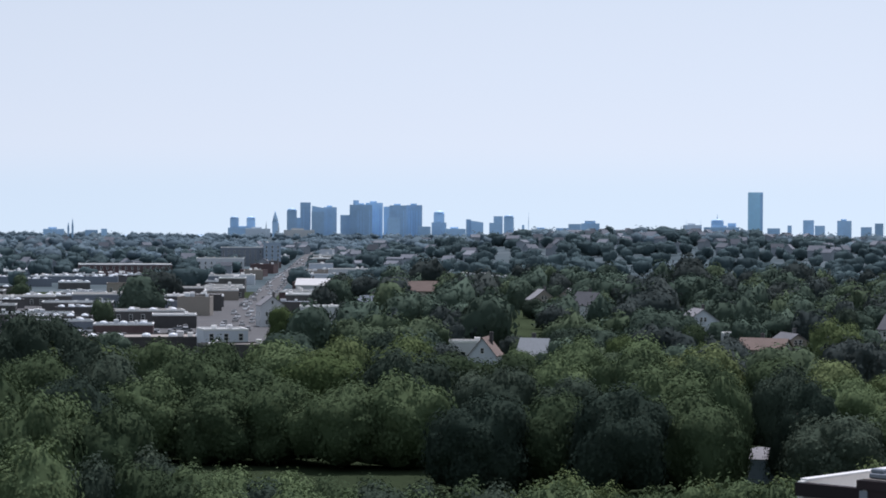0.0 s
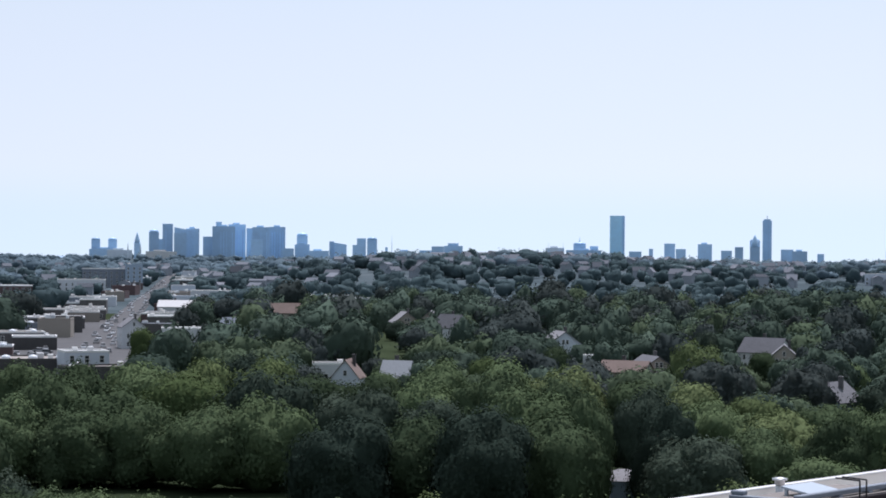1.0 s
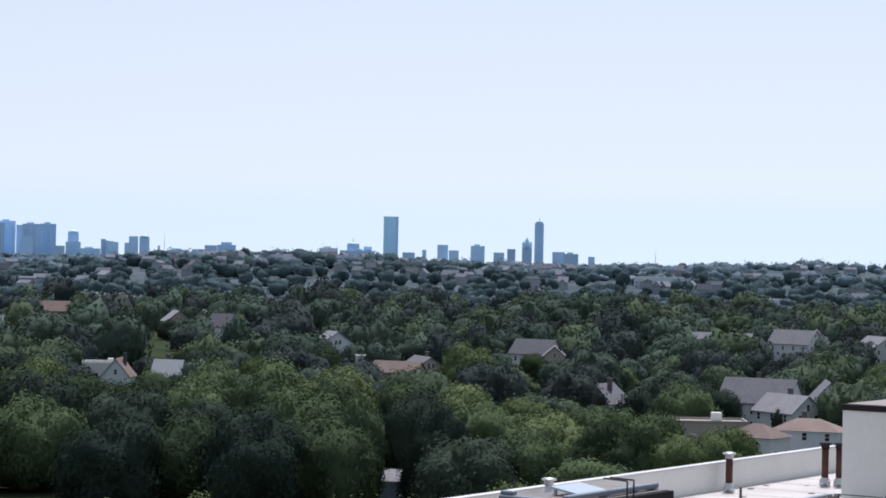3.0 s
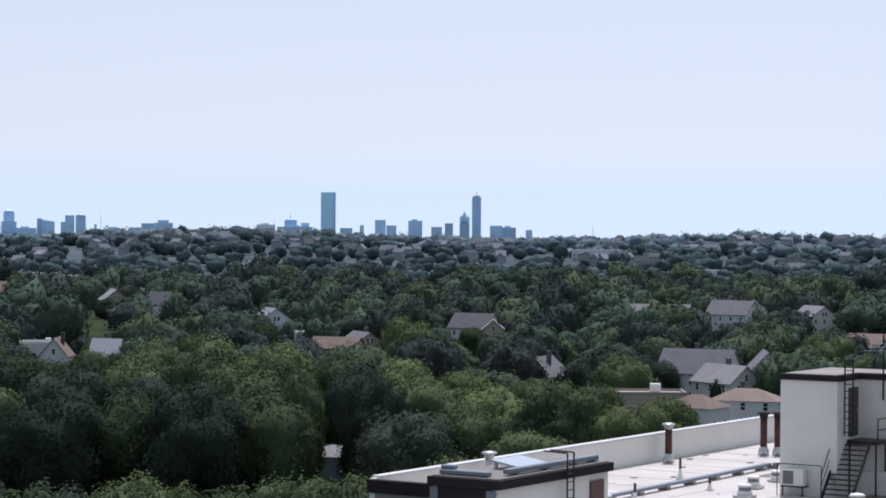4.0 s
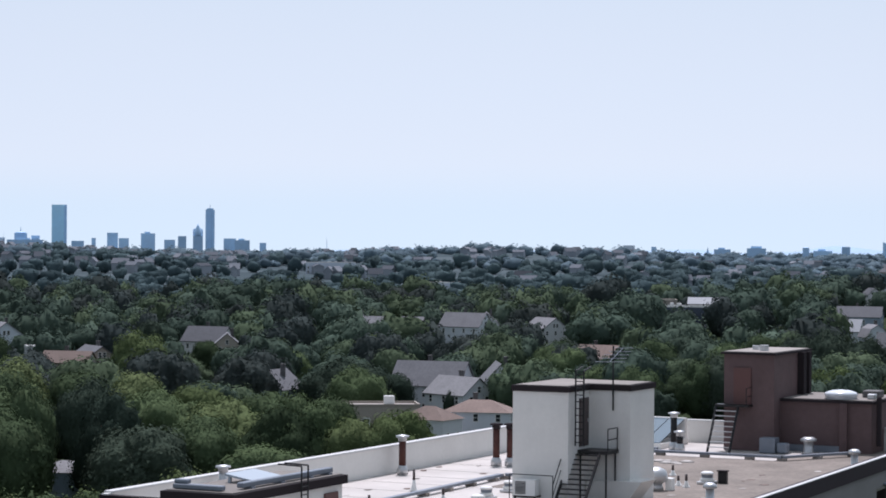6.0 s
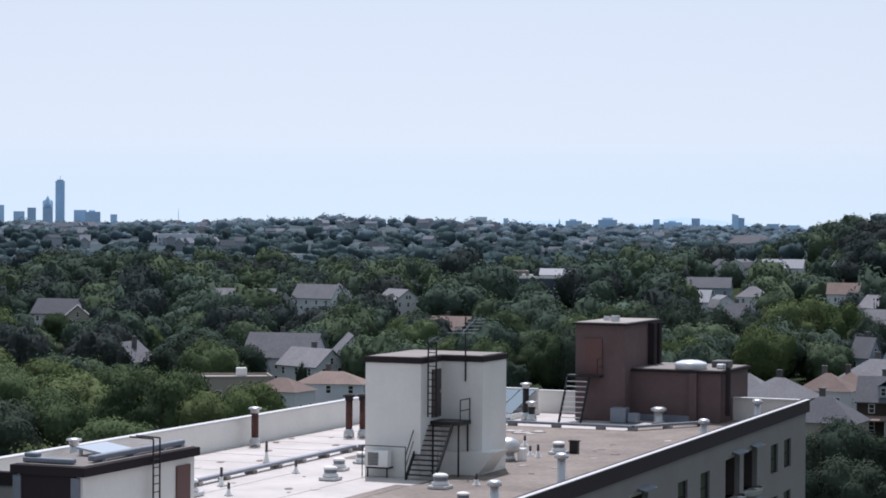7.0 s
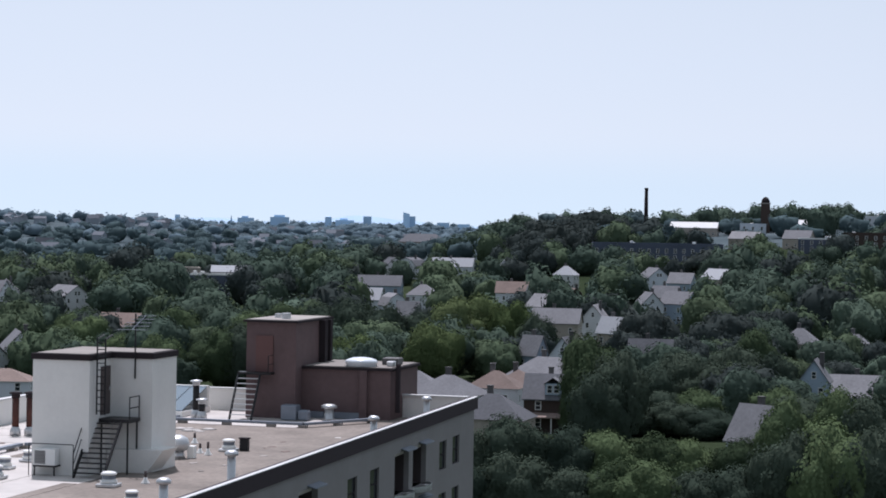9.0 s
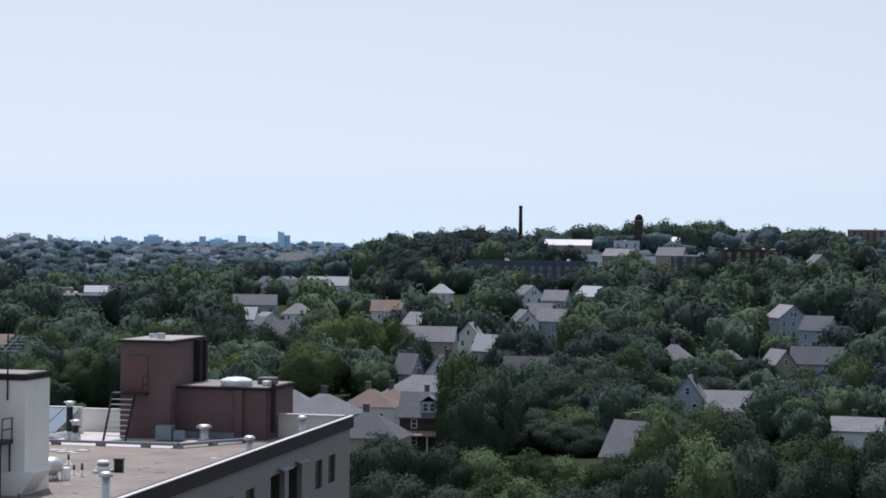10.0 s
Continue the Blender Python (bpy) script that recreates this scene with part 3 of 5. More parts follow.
in_block("roof_panel", bm, PANE_BLUE, sh, "tilted glass panel")
bm = bmesh.new()
box(bm, 67.0, 73.2, 40.25, 40.5, ROOF + 2.7, ROOF + 2.88, bevel=0.03)
for u in (67.5, 69.5, 71.5, 72.8):
    box(bm, u, u + 0.25, 40.2, 40.6, ROOF + 2.64, ROOF + 2.7)
in_block("cable_tray", bm, STEEL_BLUE, sh, "grey metal trunking")
bm = bmesh.new()
box(bm, 66.2, 66.5, 40.6, 42.5, ROOF + 2.66, ROOF + 2.82, bevel=0.03)
box(bm, 66.3, 66.6, 42.0, 42.5, ROOF + 2.82, ROOF + 2.96, bevel=0.03)
in_block("cable_tray", bm, STEEL_BLUE, sh)


# ---- things on the roof ----
def on_roof(name, u, w, label, category, group="", z=ROOF + 0.012):
    return empty(name, TURN @ pose(u, w, z), label, category, group)


# steel stairs up to the penthouse door
st = on_roof("steel_stairs", 88.3, 37.6, "black open steel stairs with landing and handrail", "stairs")
TOP = 2.28
for w in (-0.6, 0.68):
    bm = bmesh.new()
    slab(bm, [(-0.08, w - 0.03, 0.12), (1.85, w - 0.03, TOP), (1.85, w + 0.03, TOP), (-0.08, w + 0.03, 0.12)], 0.24)
    part("stringer", bm, BLACK, st)
for i in range(11):
    k = (i + 1) / 12
    part("tread", boxed(1.85 * k - 0.1, 1.85 * k + 0.13, -0.57, 0.65, TOP * k - 0.02, TOP * k + 0.02), BLACK, st)
bm = bmesh.new()
box(bm, 1.8, 3.02, -0.95, 0.38, TOP - 0.16, TOP)
part("landing", bm, BLACK, st)
for u, w in ((1.9, -0.85), (2.9, -0.85), (1.9, 0.3)):
    bm = bmesh.new()
    bar(bm, (u, w, 0), (u, w, TOP - 0.14), 0.04)
    part("post", bm, BLACK, st)
bm = bmesh.new()
bar(bm, (0.0, 0.72, 0.95), (1.85, 0.72, TOP + 0.95), 0.025)
bar(bm, (0.0, 0.72, 0.1), (0.0, 0.72, 0.95), 0.025)
bar(bm, (1.85, 0.72, TOP), (1.85, 0.72, TOP + 0.95), 0.025)
bar(bm, (0.0, 0.72, 0.5), (1.85, 0.72, TOP + 0.5), 0.018)
part("handrail", bm, BLACK, st)
bm = bmesh.new()
for h in (0.45, 0.9):
    bar(bm, (1.9, -0.92, TOP + h), (2.95, -0.92, TOP + h), 0.025)
for u in (1.9, 2.95):
    bar(bm, (u, -0.92, TOP), (u, -0.92, TOP + 0.9), 0.025)
part("guard_rail", bm, BLACK, st)

# ladder stairs to the brick tower
bs = on_roof("steel_stairs", 116.0, 41.0, "black steel ladder stairs against the brick tower", "stairs")
for w in (-0.6, 0.6):
    bm = bmesh.new()
    bar(bm, (0, w, 0), (1.4, w, 2.35), 0.07)
    part("stringer", bm, BLACK, bs)
for i in range(8):
    k = (i + 1) / 9
    part("tread", boxed(1.4 * k - 0.09, 1.4 * k + 0.09, -0.56, 0.56, 2.35 * k - 0.02, 2.35 * k + 0.02), GALV, bs)
part("landing", boxed(1.3, 1.95, -1.2, 0.65, 2.3, 2.42), BLACK, bs)
bm = bmesh.new()
for h in (0.45, 0.9):
    bar(bm, (1.05, -1.15, 2.42 + h), (1.9, -1.15, 2.42 + h), 0.02)
bar(bm, (1.05, -1.15, 2.42), (1.05, -1.15, 3.32), 0.025)
part("guard_rail", bm, BLACK, bs)


def flue(u, w, h, mat, label):
    o = on_roof("flue_pipe", u, w, label, "flue", "roof flues", ROOF)
    part("base", lathe(bmesh.new(), 0, 0, [(0.28, 0), (0.26, 0.25), (0.19, 0.42)]), GALV, o)
    part("pipe", lathe(bmesh.new(), 0, 0, [(0.17, 0.42), (0.17, h - 0.3)]), mat, o)
    part("cap", lathe(bmesh.new(), 0, 0, [(0.2, h - 0.3), (0.21, h - 0.12), (0.32, h - 0.11), (0.31, h - 0.04), (0.12, h)]), FASCIA if mat == RUST and h > 2 else GALV, o)
    return o


flue(97.8, 50.1, 1.85, RUST, "rusty dark flue pipe with steel cap beside the parapet")
flue(103.7, 48.0, 2.1, RUST, "rust red flue pipe with dark cap")
flue(104.0, 47.4, 2.1, RUST, "rust red flue pipe with dark cap")
flue(82.0, 50.2, 1.75, GALV, "galvanised vent pipe with domed cap beside the parapet")
flue(116.4, 43.6, 2.0, BLACK, "black flue pipe with flat cap by the skylight")
flue(115.7, 43.0, 1.1, BLACK, "short black vent pipe by the skylight")


def mushroom(u, w, h, r, label="galvanised roof vent pipe with mushroom cap"):
    o = on_roof("vent_pipe", u, w, label, "vent", "mushroom vents")
    part("pipe", lathe(bmesh.new(), 0, 0, [(r * 0.95, 0), (r * 0.62, 0.15), (r * 0.6, h - 0.22)]), GALV, o)
    part("cap", lathe(bmesh.new(), 0, 0, [(r * 0.62, h - 0.22), (r, h - 0.2), (r, h - 0.08), (r * 0.6, h)]), GALV, o)
    return o


mushroom(78.3, 30.5, 1.4, 0.27)
mushroom(85.4, 30.5, 1.72, 0.27)
mushroom(104.9, 30.5, 1.5, 0.27)
mushroom(116.6, 31.1, 1.55, 0.27)
mushroom(117.8, 36.7, 0.85, 0.42)


def fan(u, w, s, label="white roof exhaust fan on a square kerb"):
    s *= 0.86
    o = on_roof("exhaust_fan", u, w, label, "fan", "roof exhaust fans")
    part("kerb", boxed(-0.55 * s, 0.55 * s, -0.55 * s, 0.55 * s, 0, 0.2 * s, bevel=0.03), GALV, o)
    part("housing", lathe(bmesh.new(), 0, 0, [(0.47 * s, 0.2 * s), (0.47 * s, 0.36 * s), (0.4 * s, 0.4 * s), (0.35 * s, 0.42 * s), (0.35 * s, 0.66 * s), (0.43 * s, 0.66 * s), (0.43 * s, 0.74 * s), (0.32 * s, 0.82 * s), (0.12 * s, 0.85 * s)], 16), WHITE, o)
    part("louvre", lathe(bmesh.new(), 0, 0, [(0.36 * s, 0.44 * s), (0.39 * s, 0.47 * s), (0.36 * s, 0.5 * s), (0.39 * s, 0.54 * s), (0.36 * s, 0.57 * s), (0.39 * s, 0.61 * s), (0.36 * s, 0.64 * s)], 16), STEEL_BLUE, o, "grey louvre band")
    return o


fan(86.8, 41.0, 0.8)
fan(90.2, 42.2, 0.75)
fan(93.2, 42.5, 0.7)
fan(86.0, 35.8, 0.85)
big = fan(79.6, 43.6, 0.95, "grey roof exhaust fan with a square motor box")
part("motor_box", boxed(-0.75, -0.1, -0.28, 0.28, 0.17, 0.72, bevel=0.04), STEEL_BLUE, big)
part("motor_cap", boxed(-0.55, -0.3, -0.12, 0.12, 0.72, 0.82, bevel=0.03), GALV, big)
fan(100.7, 36.1, 0.8, "white roof exhaust fan with dark motor box")
fan(81.5, 33.0, 0.7)

# big round turbine vent by the penthouse
tv = on_roof("turbine_vent", 97.0, 37.2, "grey round turbine roof vent", "vent")
part("collar", lathe(bmesh.new(), 0, 0, [(0.4, 0), (0.32, 0.3)]), GALV, tv)
part("turbine", lathe(bmesh.new(), 0, 0, [(0.32, 0.3), (0.5, 0.42), (0.58, 0.65), (0.48, 0.9), (0.22, 1.02)], 18), GALV, tv)
part("motor_box", boxed(0.1, 0.5, -0.75, -0.45, 0.0, 0.55, bevel=0.02), WHITE, tv)
mb = on_roof("motor_box", 101.25, 35.55, "small dark motor box beside an exhaust fan", "roof unit")
part("case", boxed(-0.14, 0.16, -0.2, 0.2, 0.0, 0.55, bevel=0.03), BLACK, mb)
part("lid", boxed(-0.17, 0.19, -0.23, 0.23, 0.55, 0.6), FASCIA, mb)

# air conditioner on the penthouse wall
ac = on_roof("air_conditioner", 88.75, 39.7, "white outdoor air conditioner on a bracket at the penthouse wall", "air conditioner")
part("case", boxed(-0.2, 0.2, -0.48, 0.48, 0.42, 1.1, bevel=0.02), WHITE, ac)
bm = bmesh.new()
for i in range(9):
    box(bm, -0.225, -0.2, -0.05, 0.42, 0.5 + 0.06 * i, 0.53 + 0.06 * i)
part("grille", bm, BLACK, ac, "dark fan grille")
part("bracket", boxed(-0.2, 0.33, -0.5, 0.5, 0.36, 0.42), BLACK, ac)
for w in (-0.45, 0.42):
    part("leg", boxed(-0.18, -0.13, w, w + 0.05, 0, 0.36), BLACK, ac)
rail = on_roof("wall_railing", 88.6, 39.4, "thin black pipe frame at the penthouse wall", "railing")
bm = bmesh.new()
for w in (-0.95, 1.0):
    bar(bm, (0, w, 0), (0, w, 1.3), 0.02)
bar(bm, (0, -0.95, 1.3), (0, 1.0, 1.3), 0.02)
part("bars", bm, BLACK, rail)

# television aerial on a pole at the penthouse
ta = empty("tv_aerial", TURN @ pose(91.28, 36.9, ROOF + 3.9), "thin television aerial on a dark pole", "aerial")
bm = bmesh.new()
bar(bm, (0, 0, 0), (0, 0, 2.7), 0.035)
part("pole", bm, BLACK, ta)
bm = bmesh.new()
bar(bm, (-0.45, -0.02, 2.05), (0.35, -0.3, 2.6), 0.018)
boom = part("boom", bm, STEEL_BLUE, ta, "thin aluminium aerial boom")
for i in range(5):
    k, s = i / 4, 0.62 - 0.05 * i
    bm = bmesh.new()
    bar(bm, (-0.45 + 0.8 * k - 0.37 * s, -0.02 - 0.28 * k + 0.93 * s, 2.05 + 0.55 * k), (-0.45 + 0.8 * k + 0.37 * s, -0.02 - 0.28 * k - 0.93 * s, 2.05 + 0.55 * k), 0.009, 4)
    part("rod", bm, STEEL_BLUE, boom)


# raised pipe runs on blocks
def pipe_run(points, label):
    """A low grey pipe duct on small blocks along the roof."""
    o = on_roof("pipe_run", points[0][0], points[0][1], label, "pipe")
    u0, w0 = points[0]
    for (a, b), (c, d) in zip(points, points[1:]):
        q = math.atan2(d - b, c - a)
        n = math.hypot(c - a, d - b)
        px, py = -math.sin(q) * 0.14, math.cos(q) * 0.14
        quad = [(a - u0 + px, b - w0 + py), (a - u0 - px, b - w0 - py), (c - u0 - px, d - w0 - py), (c - u0 + px, d - w0 + py)]
        part("duct", prism(bmesh.new(), quad, 0.14, 0.26), STEEL_BLUE, o)
        for i in range(int(n / 2.4) + 1):
            x, y = a - u0 + math.cos(q) * 2.4 * i, b - w0 + math.sin(q) * 2.4 * i
            part("block", boxed(x - 0.16, x + 0.16, y - 0.22, y + 0.22, 0, 0.14), TAR, o)


pipe_run([(75.5, 44.9), (98.0, 45.1)], "grey metal pipe duct on white blocks")
pipe_run([(98.2, 45.0), (99.5, 42.5)], "grey metal pipe duct on white blocks")
pipe_run([(113.2, 45.5), (113.1, 36.6), (117.6, 34.0)], "grey metal pipe duct on white blocks")
pipe_run([(114.6, 45.5), (114.5, 43.8)], "grey metal pipe duct on white blocks")
# sloping skylight by the far parapet
sk = on_roof("roof_skylight", 117.5, 45.6, "sloping blue glass roof skylight in a white frame", "skylight", z=ROOF)
bm = bmesh.new()
prism(bm, [(-1.2, -1.3), (3.0, -1.3), (3.0, 2.4), (-1.2, 2.4)], 0, 0.3)
part("kerb", bm, WHITE, sk)
for i in range(4):
    w = -1.2 + 0.9 * i
    bm = bmesh.new()
    slab(bm, [(-1.1, w, 0.35), (2.6, w, 1.35), (2.6, w + 0.84, 1.35), (-1.1, w + 0.84, 0.35)], 0.05)
    part("pane", bm, PANE_DARK, sk)
bm = bmesh.new()
box(bm, 2.6, 2.9, -1.25, 2.4, 0.3, 1.4)
part("frame", bm, WHITE, sk)
# blue grey unit at the foot of the brick tower, and a pale round curb
bu = on_roof("roof_unit", 117.2, 38.3, "blue grey roof unit at the foot of the brick tower", "roof unit")
part("case", boxed(-0.4, 0.4, -0.1, 0.75, 0, 0.8, bevel=0.05), STEEL_BLUE, bu)
part("hood", boxed(-0.3, 0.3, -0.7, -0.12, 0, 0.55, bevel=0.08), STEEL_BLUE, bu)
mat_pad = on_roof("roof_mat", 109.5, 41.6, "crumpled white roof patch lying on the grey roofing", "roof patch")
for i in range(9):
    bm = bmesh.new()
    a, r = rs.uniform(0, 6.28), rs.uniform(0.2, 1.1)
    lathe(bm, 1.2 * math.sin(a) * r, 1.3 * math.cos(a) * r, [(rs.uniform(0.25, 0.5), 0), (0.18, rs.uniform(0.03, 0.09))], 7)
    part("patch", bm, MEMBRANE, mat_pad)
for u, w, h in ((80.4, 42.3, 0.5), (83.0, 44.0, 0.75), (88.5, 43.4, 0.55), (98.8, 36.4, 0.6), (99.4, 37.0, 0.45), (87.6, 34.9, 0.5), (103.5, 38.8, 0.5), (91.5, 46.3, 0.95)):
    o = on_roof("vent_stub", u, w, "short thin vent stub standing on the roof", "vent", "vent stubs")
    part("flashing", lathe(bmesh.new(), 0, 0, [(0.19, 0), (0.17, 0.04), (0.08, 0.3 * h), (0.07, 0.5 * h)], 10), WHITE, o, "white cone flashing")
    part("pipe", lathe(bmesh.new(), 0, 0, [(0.06, 0.5 * h), (0.055, h)], 10), DOOR_DARK, o)

# ---- houses ----
HOUSES = []      # bearing, distance, height up to which trees hide it, half width
hide = random.Random(4)
WIN_BM = bmesh.new()
for a, b, c, d in ((-0.5, -0.4, 0, 1.5), (0.4, 0.5, 0, 1.5), (-0.4, 0.4, 0, 0.1), (-0.4, 0.4, 1.4, 1.5), (-0.4, 0.4, 0.71, 0.79)):
    box(WIN_BM, a, b, -0.08, 0.02, c, d)
WIN_MESH = bpy.data.meshes.new("window")
WIN_BM.to_mesh(WIN_MESH), WIN_BM.free()
WIN_MESH.materials.append(WHITE)
PANE_BM = boxed(-0.4, 0.4, -0.045, 0.01, 0.1, 1.4)
PANE_MESH = bpy.data.meshes.new("pane")
PANE_BM.to_mesh(PANE_MESH), PANE_BM.free()
PANE_MESH.materials.append(GLASS)


def window_at(parent, x, y, z, turn, s=1.0):
    """A framed sash window with a dark pane, set against a wall."""
    w = new("window", WIN_MESH)
    w.parent, w.matrix_basis = parent, pose(x, y, z, 0, 0, turn) @ Matrix.Diagonal((s, 1, s, 1))
    p = new("pane", PANE_MESH)
    p.parent = w
    return w


def house(az, d, turn, w, l, eave, ridge, wall=None, roof=None, form="gable", chimney=True, label="", porch=False, dormer=False, broad=False, seen=None):
    """A wooden house: w across the front gable, l deep; form gable, hip or gambrel. Its front gable looks at the camera at turn 0."""
    wall, roof = wall or SIDING, roof or SHINGLE
    p = spot(az, d)
    o = empty("house", Matrix.Translation(p) @ pose(0, 0, 0, 0, 0, -az + turn), label or "pale clapboard house with grey shingle roof", "house", "suburban houses")
    x, y, q = w / 2, l / 2, 0.35
    bm = bmesh.new()
    if form == "hip":
        box(bm, -x, x, -y, y, -0.5, eave)
    else:
        prof = [(-x, -0.5), (x, -0.5), (x, eave)] + ([(x * 0.68, eave + (ridge - eave) * 0.62)] if form == "gambrel" else []) + [(0, ridge - 0.15)] \
            + ([(-x * 0.68, eave + (ridge - eave) * 0.62)] if form == "gambrel" else []) + [(-x, eave)]
        a, b = ([bm.verts.new((px, py, pz)) for px, pz in prof] for py in (-y, y))
        bm.faces.new(a), bm.faces.new(b[::-1])
        for i in range(len(prof)):
            bm.faces.new((a[i], b[i], b[(i + 1) % len(prof)], a[(i + 1) % len(prof)]))
        bmesh.ops.recalc_face_normals(bm, faces=bm.faces)
    part("wall", bm, wall, o)
    bm = bmesh.new()
    X, Y = x + q, y + q
    drop = (ridge - eave) / x * q
    if form == "hip":
        r = max(0.0, y - x) if l > w else 0.0
        rx = max(0.0, x - y) if w > l else 0.0
        t0, t1 = (-rx, -r, ridge), (rx, r, ridge)
        c = [(-X, -Y, eave), (X, -Y, eave), (X, Y, eave), (-X, Y, eave)]
        vs = [bm.verts.new(k) for k in c + [t0, t1]]
        if l >= w:
            for f in ((0, 1, 4), (1, 2, 5, 4), (2, 3, 5), (3, 0, 4, 5), (3, 2, 1, 0)):
                bm.faces.new([vs[i] for i in f])
        else:
            for f in ((0, 1, 5, 4), (1, 2, 5), (2, 3, 4, 5), (3, 0, 4), (3, 2, 1, 0)):
                bm.faces.new([vs[i] for i in f])
    elif form == "gambrel":
        kx, kz = x * 0.68, eave + (ridge - eave) * 0.62
        for s in (-1, 1):
            quad = [(s * X, -Y, eave - 0.3), (s * X, Y, eave - 0.3), (s * kx, Y, kz + 0.12), (s * kx, -Y, kz + 0.12)]
            quad2 = [(s * kx, -Y, kz + 0.12), (s * kx, Y, kz + 0.12), (0, Y, ridge), (0, -Y, ridge)]
            for k in (quad, quad2):
                slab(bm, k if s > 0 else k[::-1], 0.16)
    else:
        for s in (-1, 1):
            k = [(s * X, -Y, eave - drop + 0.1), (s * X, Y, eave - drop + 0.1), (0, Y, ridge + 0.1), (0, -Y, ridge + 0.1)]
            slab(bm, k if s > 0 else k[::-1], 0.18)
    part("roof", bm, roof, o)
    storeys = max(1, int(eave // 2.7))
    n = max(2, int(w // 3))
    for f in range(storeys):
        for i in range(n):
            window_at(o, -x + w * (i + 0.5) / n, -y, 0.9 + 2.8 * f, 0)
        m = max(2, int(l // 4))
        for i in range(m):
            yy = -y + l * (i + 0.5) / m
            window_at(o, x, yy, 0.9 + 2.8 * f, 90)
            window_at(o, -x, yy, 0.9 + 2.8 * f, -90)
    if form != "hip":
        for k in ((-0.6, 0.6) if w > 8 else (0,)):
            window_at(o, k, -y, eave + 0.25, 0, 0.9)
    if chimney:
        bm = bmesh.new()
        box(bm, x * 0.25, x * 0.25 + 0.8, y * 0.1, y * 0.1 + 0.8, eave, ridge + 1.0)
        box(bm, x * 0.25 - 0.08, x * 0.25 + 0.88, y * 0.1 - 0.08, y * 0.1 + 0.88, ridge + 1.0, ridge + 1.18)
        part("chimney", bm, SHOPFRONT, o)
    # porch and dormer stand on the front, or on the long side where that faces the street
    front, half, spin = (x, y, pose(0, 0, 0, 0, 0, -90)) if broad else (y, x, Matrix.Identity(4))
    if porch:
        bm = bmesh.new()
        slab(bm, [(-half, -front - 2.2, 2.7), (half, -front - 2.2, 2.7), (half, -front, 3.3), (-half, -front, 3.3)], 0.2)
        part("porch_roof", bm, SHINGLE_RED, o, "red porch roof").matrix_basis = spin
        for px in (-half + 0.1, 0.0, half - 0.1):
            part("porch_post", boxed(px - 0.09, px + 0.09, -front - 2.0, -front - 1.82, -0.4, 2.6), WHITE, o).matrix_basis = spin
    if dormer:
        bm = bmesh.new()
        z0 = eave + 0.5
        box(bm, -1.3, 1.3, -front + 0.2, -front + 3.0, z0, z0 + 1.9)
        body = part("dormer", bm, SIDING_BLUE, o)
        body.matrix_basis = spin
        bm = bmesh.new()
        for s in (-1, 1):
            k = [(s * 1.6, -front, z0 + 1.8), (s * 1.6, -front + 3.2, z0 + 1.8), (0, -front + 3.2, z0 + 2.9), (0, -front, z0 + 2.9)]
            slab(bm, k if s > 0 else k[::-1], 0.12)
        part("dormer_roof", bm, roof, o).matrix_basis = spin
        for px in (-0.55, 0.55):
            sash = window_at(o, px, -front + 0.2, z0 + 0.3, 0, 0.9)
            sash.matrix_basis = spin @ sash.matrix_basis
    HOUSES.append((az, d, ridge * (seen or hide.uniform(0.66, 0.96)), (abs(w * math.cos(radians(turn))) + abs(l * math.sin(radians(turn)))) / 2))
    return o


def flat_block(az, d, turn, w, l, h, wall, roof, domes=0, units=2, label="low flat roofed commercial building", windows=True):
    """A low flat-roofed building with a parapet, skylight domes and roof units. w across, l deep."""
    p = spot(az, d)
    o = empty("commercial_building", Matrix.Translation(p) @ pose(0, 0, 0, 0, 0, -az + turn), label, "building", "commercial buildings")
    x, y = w / 2, l / 2
    part("wall", boxed(-x, x, -y, y, -0.6, h), wall, o)
    part("roof", boxed(-x + 0.3, x - 0.3, -y + 0.3, y - 0.3, h, h + 0.15), roof, o)
    bm = bmesh.new()
    for a, b, c, e2 in ((-x - 0.05, x + 0.05, -y - 0.05, -y + 0.3), (-x - 0.05, x + 0.05, y - 0.3, y + 0.05), (-x - 0.05, -x + 0.3, -y + 0.3, y - 0.3), (x - 0.3, x + 0.05, -y + 0.3, y - 0.3)):
        box(bm, a, b, c, e2, h + 0.003, h + 0.55)
    part("parapet", bm, WHITE if rng.random() < 0.5 else wall, o)
    for i in range(domes):
        bm = bmesh.new()
        lathe(bm, -x + w * (i + 0.5) / domes, -y * 0.4, [(1.3, h + 0.15), (1.3, h + 0.7), (1.0, h + 1.1), (0.3, h + 1.3)], 10)
        part("skylight", bm, POLYCARB, o)
    for i in range(units):
        a, b = rng.uniform(-x * 0.75, x * 0.75), rng.uniform(-y * 0.5, y * 0.7)
        part("roof_unit", boxed(a - rng.uniform(0.4, 1.1), a + rng.uniform(0.4, 1.1), b - 0.7, b + 0.7, h + 0.15, h + rng.uniform(0.7, 1.8), bevel=0.1), GALV if i % 2 else WHITE, o)
    if windows:
        for i in range(int(w // 4)):
            for f in range(max(1, int(h // 3.2))):
                window_at(o, -x + w * (i + 0.5) / int(w // 4), -y, 0.8 + 3.1 * f, 0, 1.35)
    HOUSES.append((az, d, h * 0.8, w / 2))
    return o


# houses of the near streets
house(7.85, 332, 80, 6.5, 9, 3.4, 4.8, SIDING_BLUE, SHINGLE, "hip", chimney=False, label="pale blue clapboard house half hidden by trees")
house(12.75, 480, -25, 8.5, 11, 5.6, 9.2, SIDING_BLUE, SHINGLE, label="blue grey gabled house with grey roof")
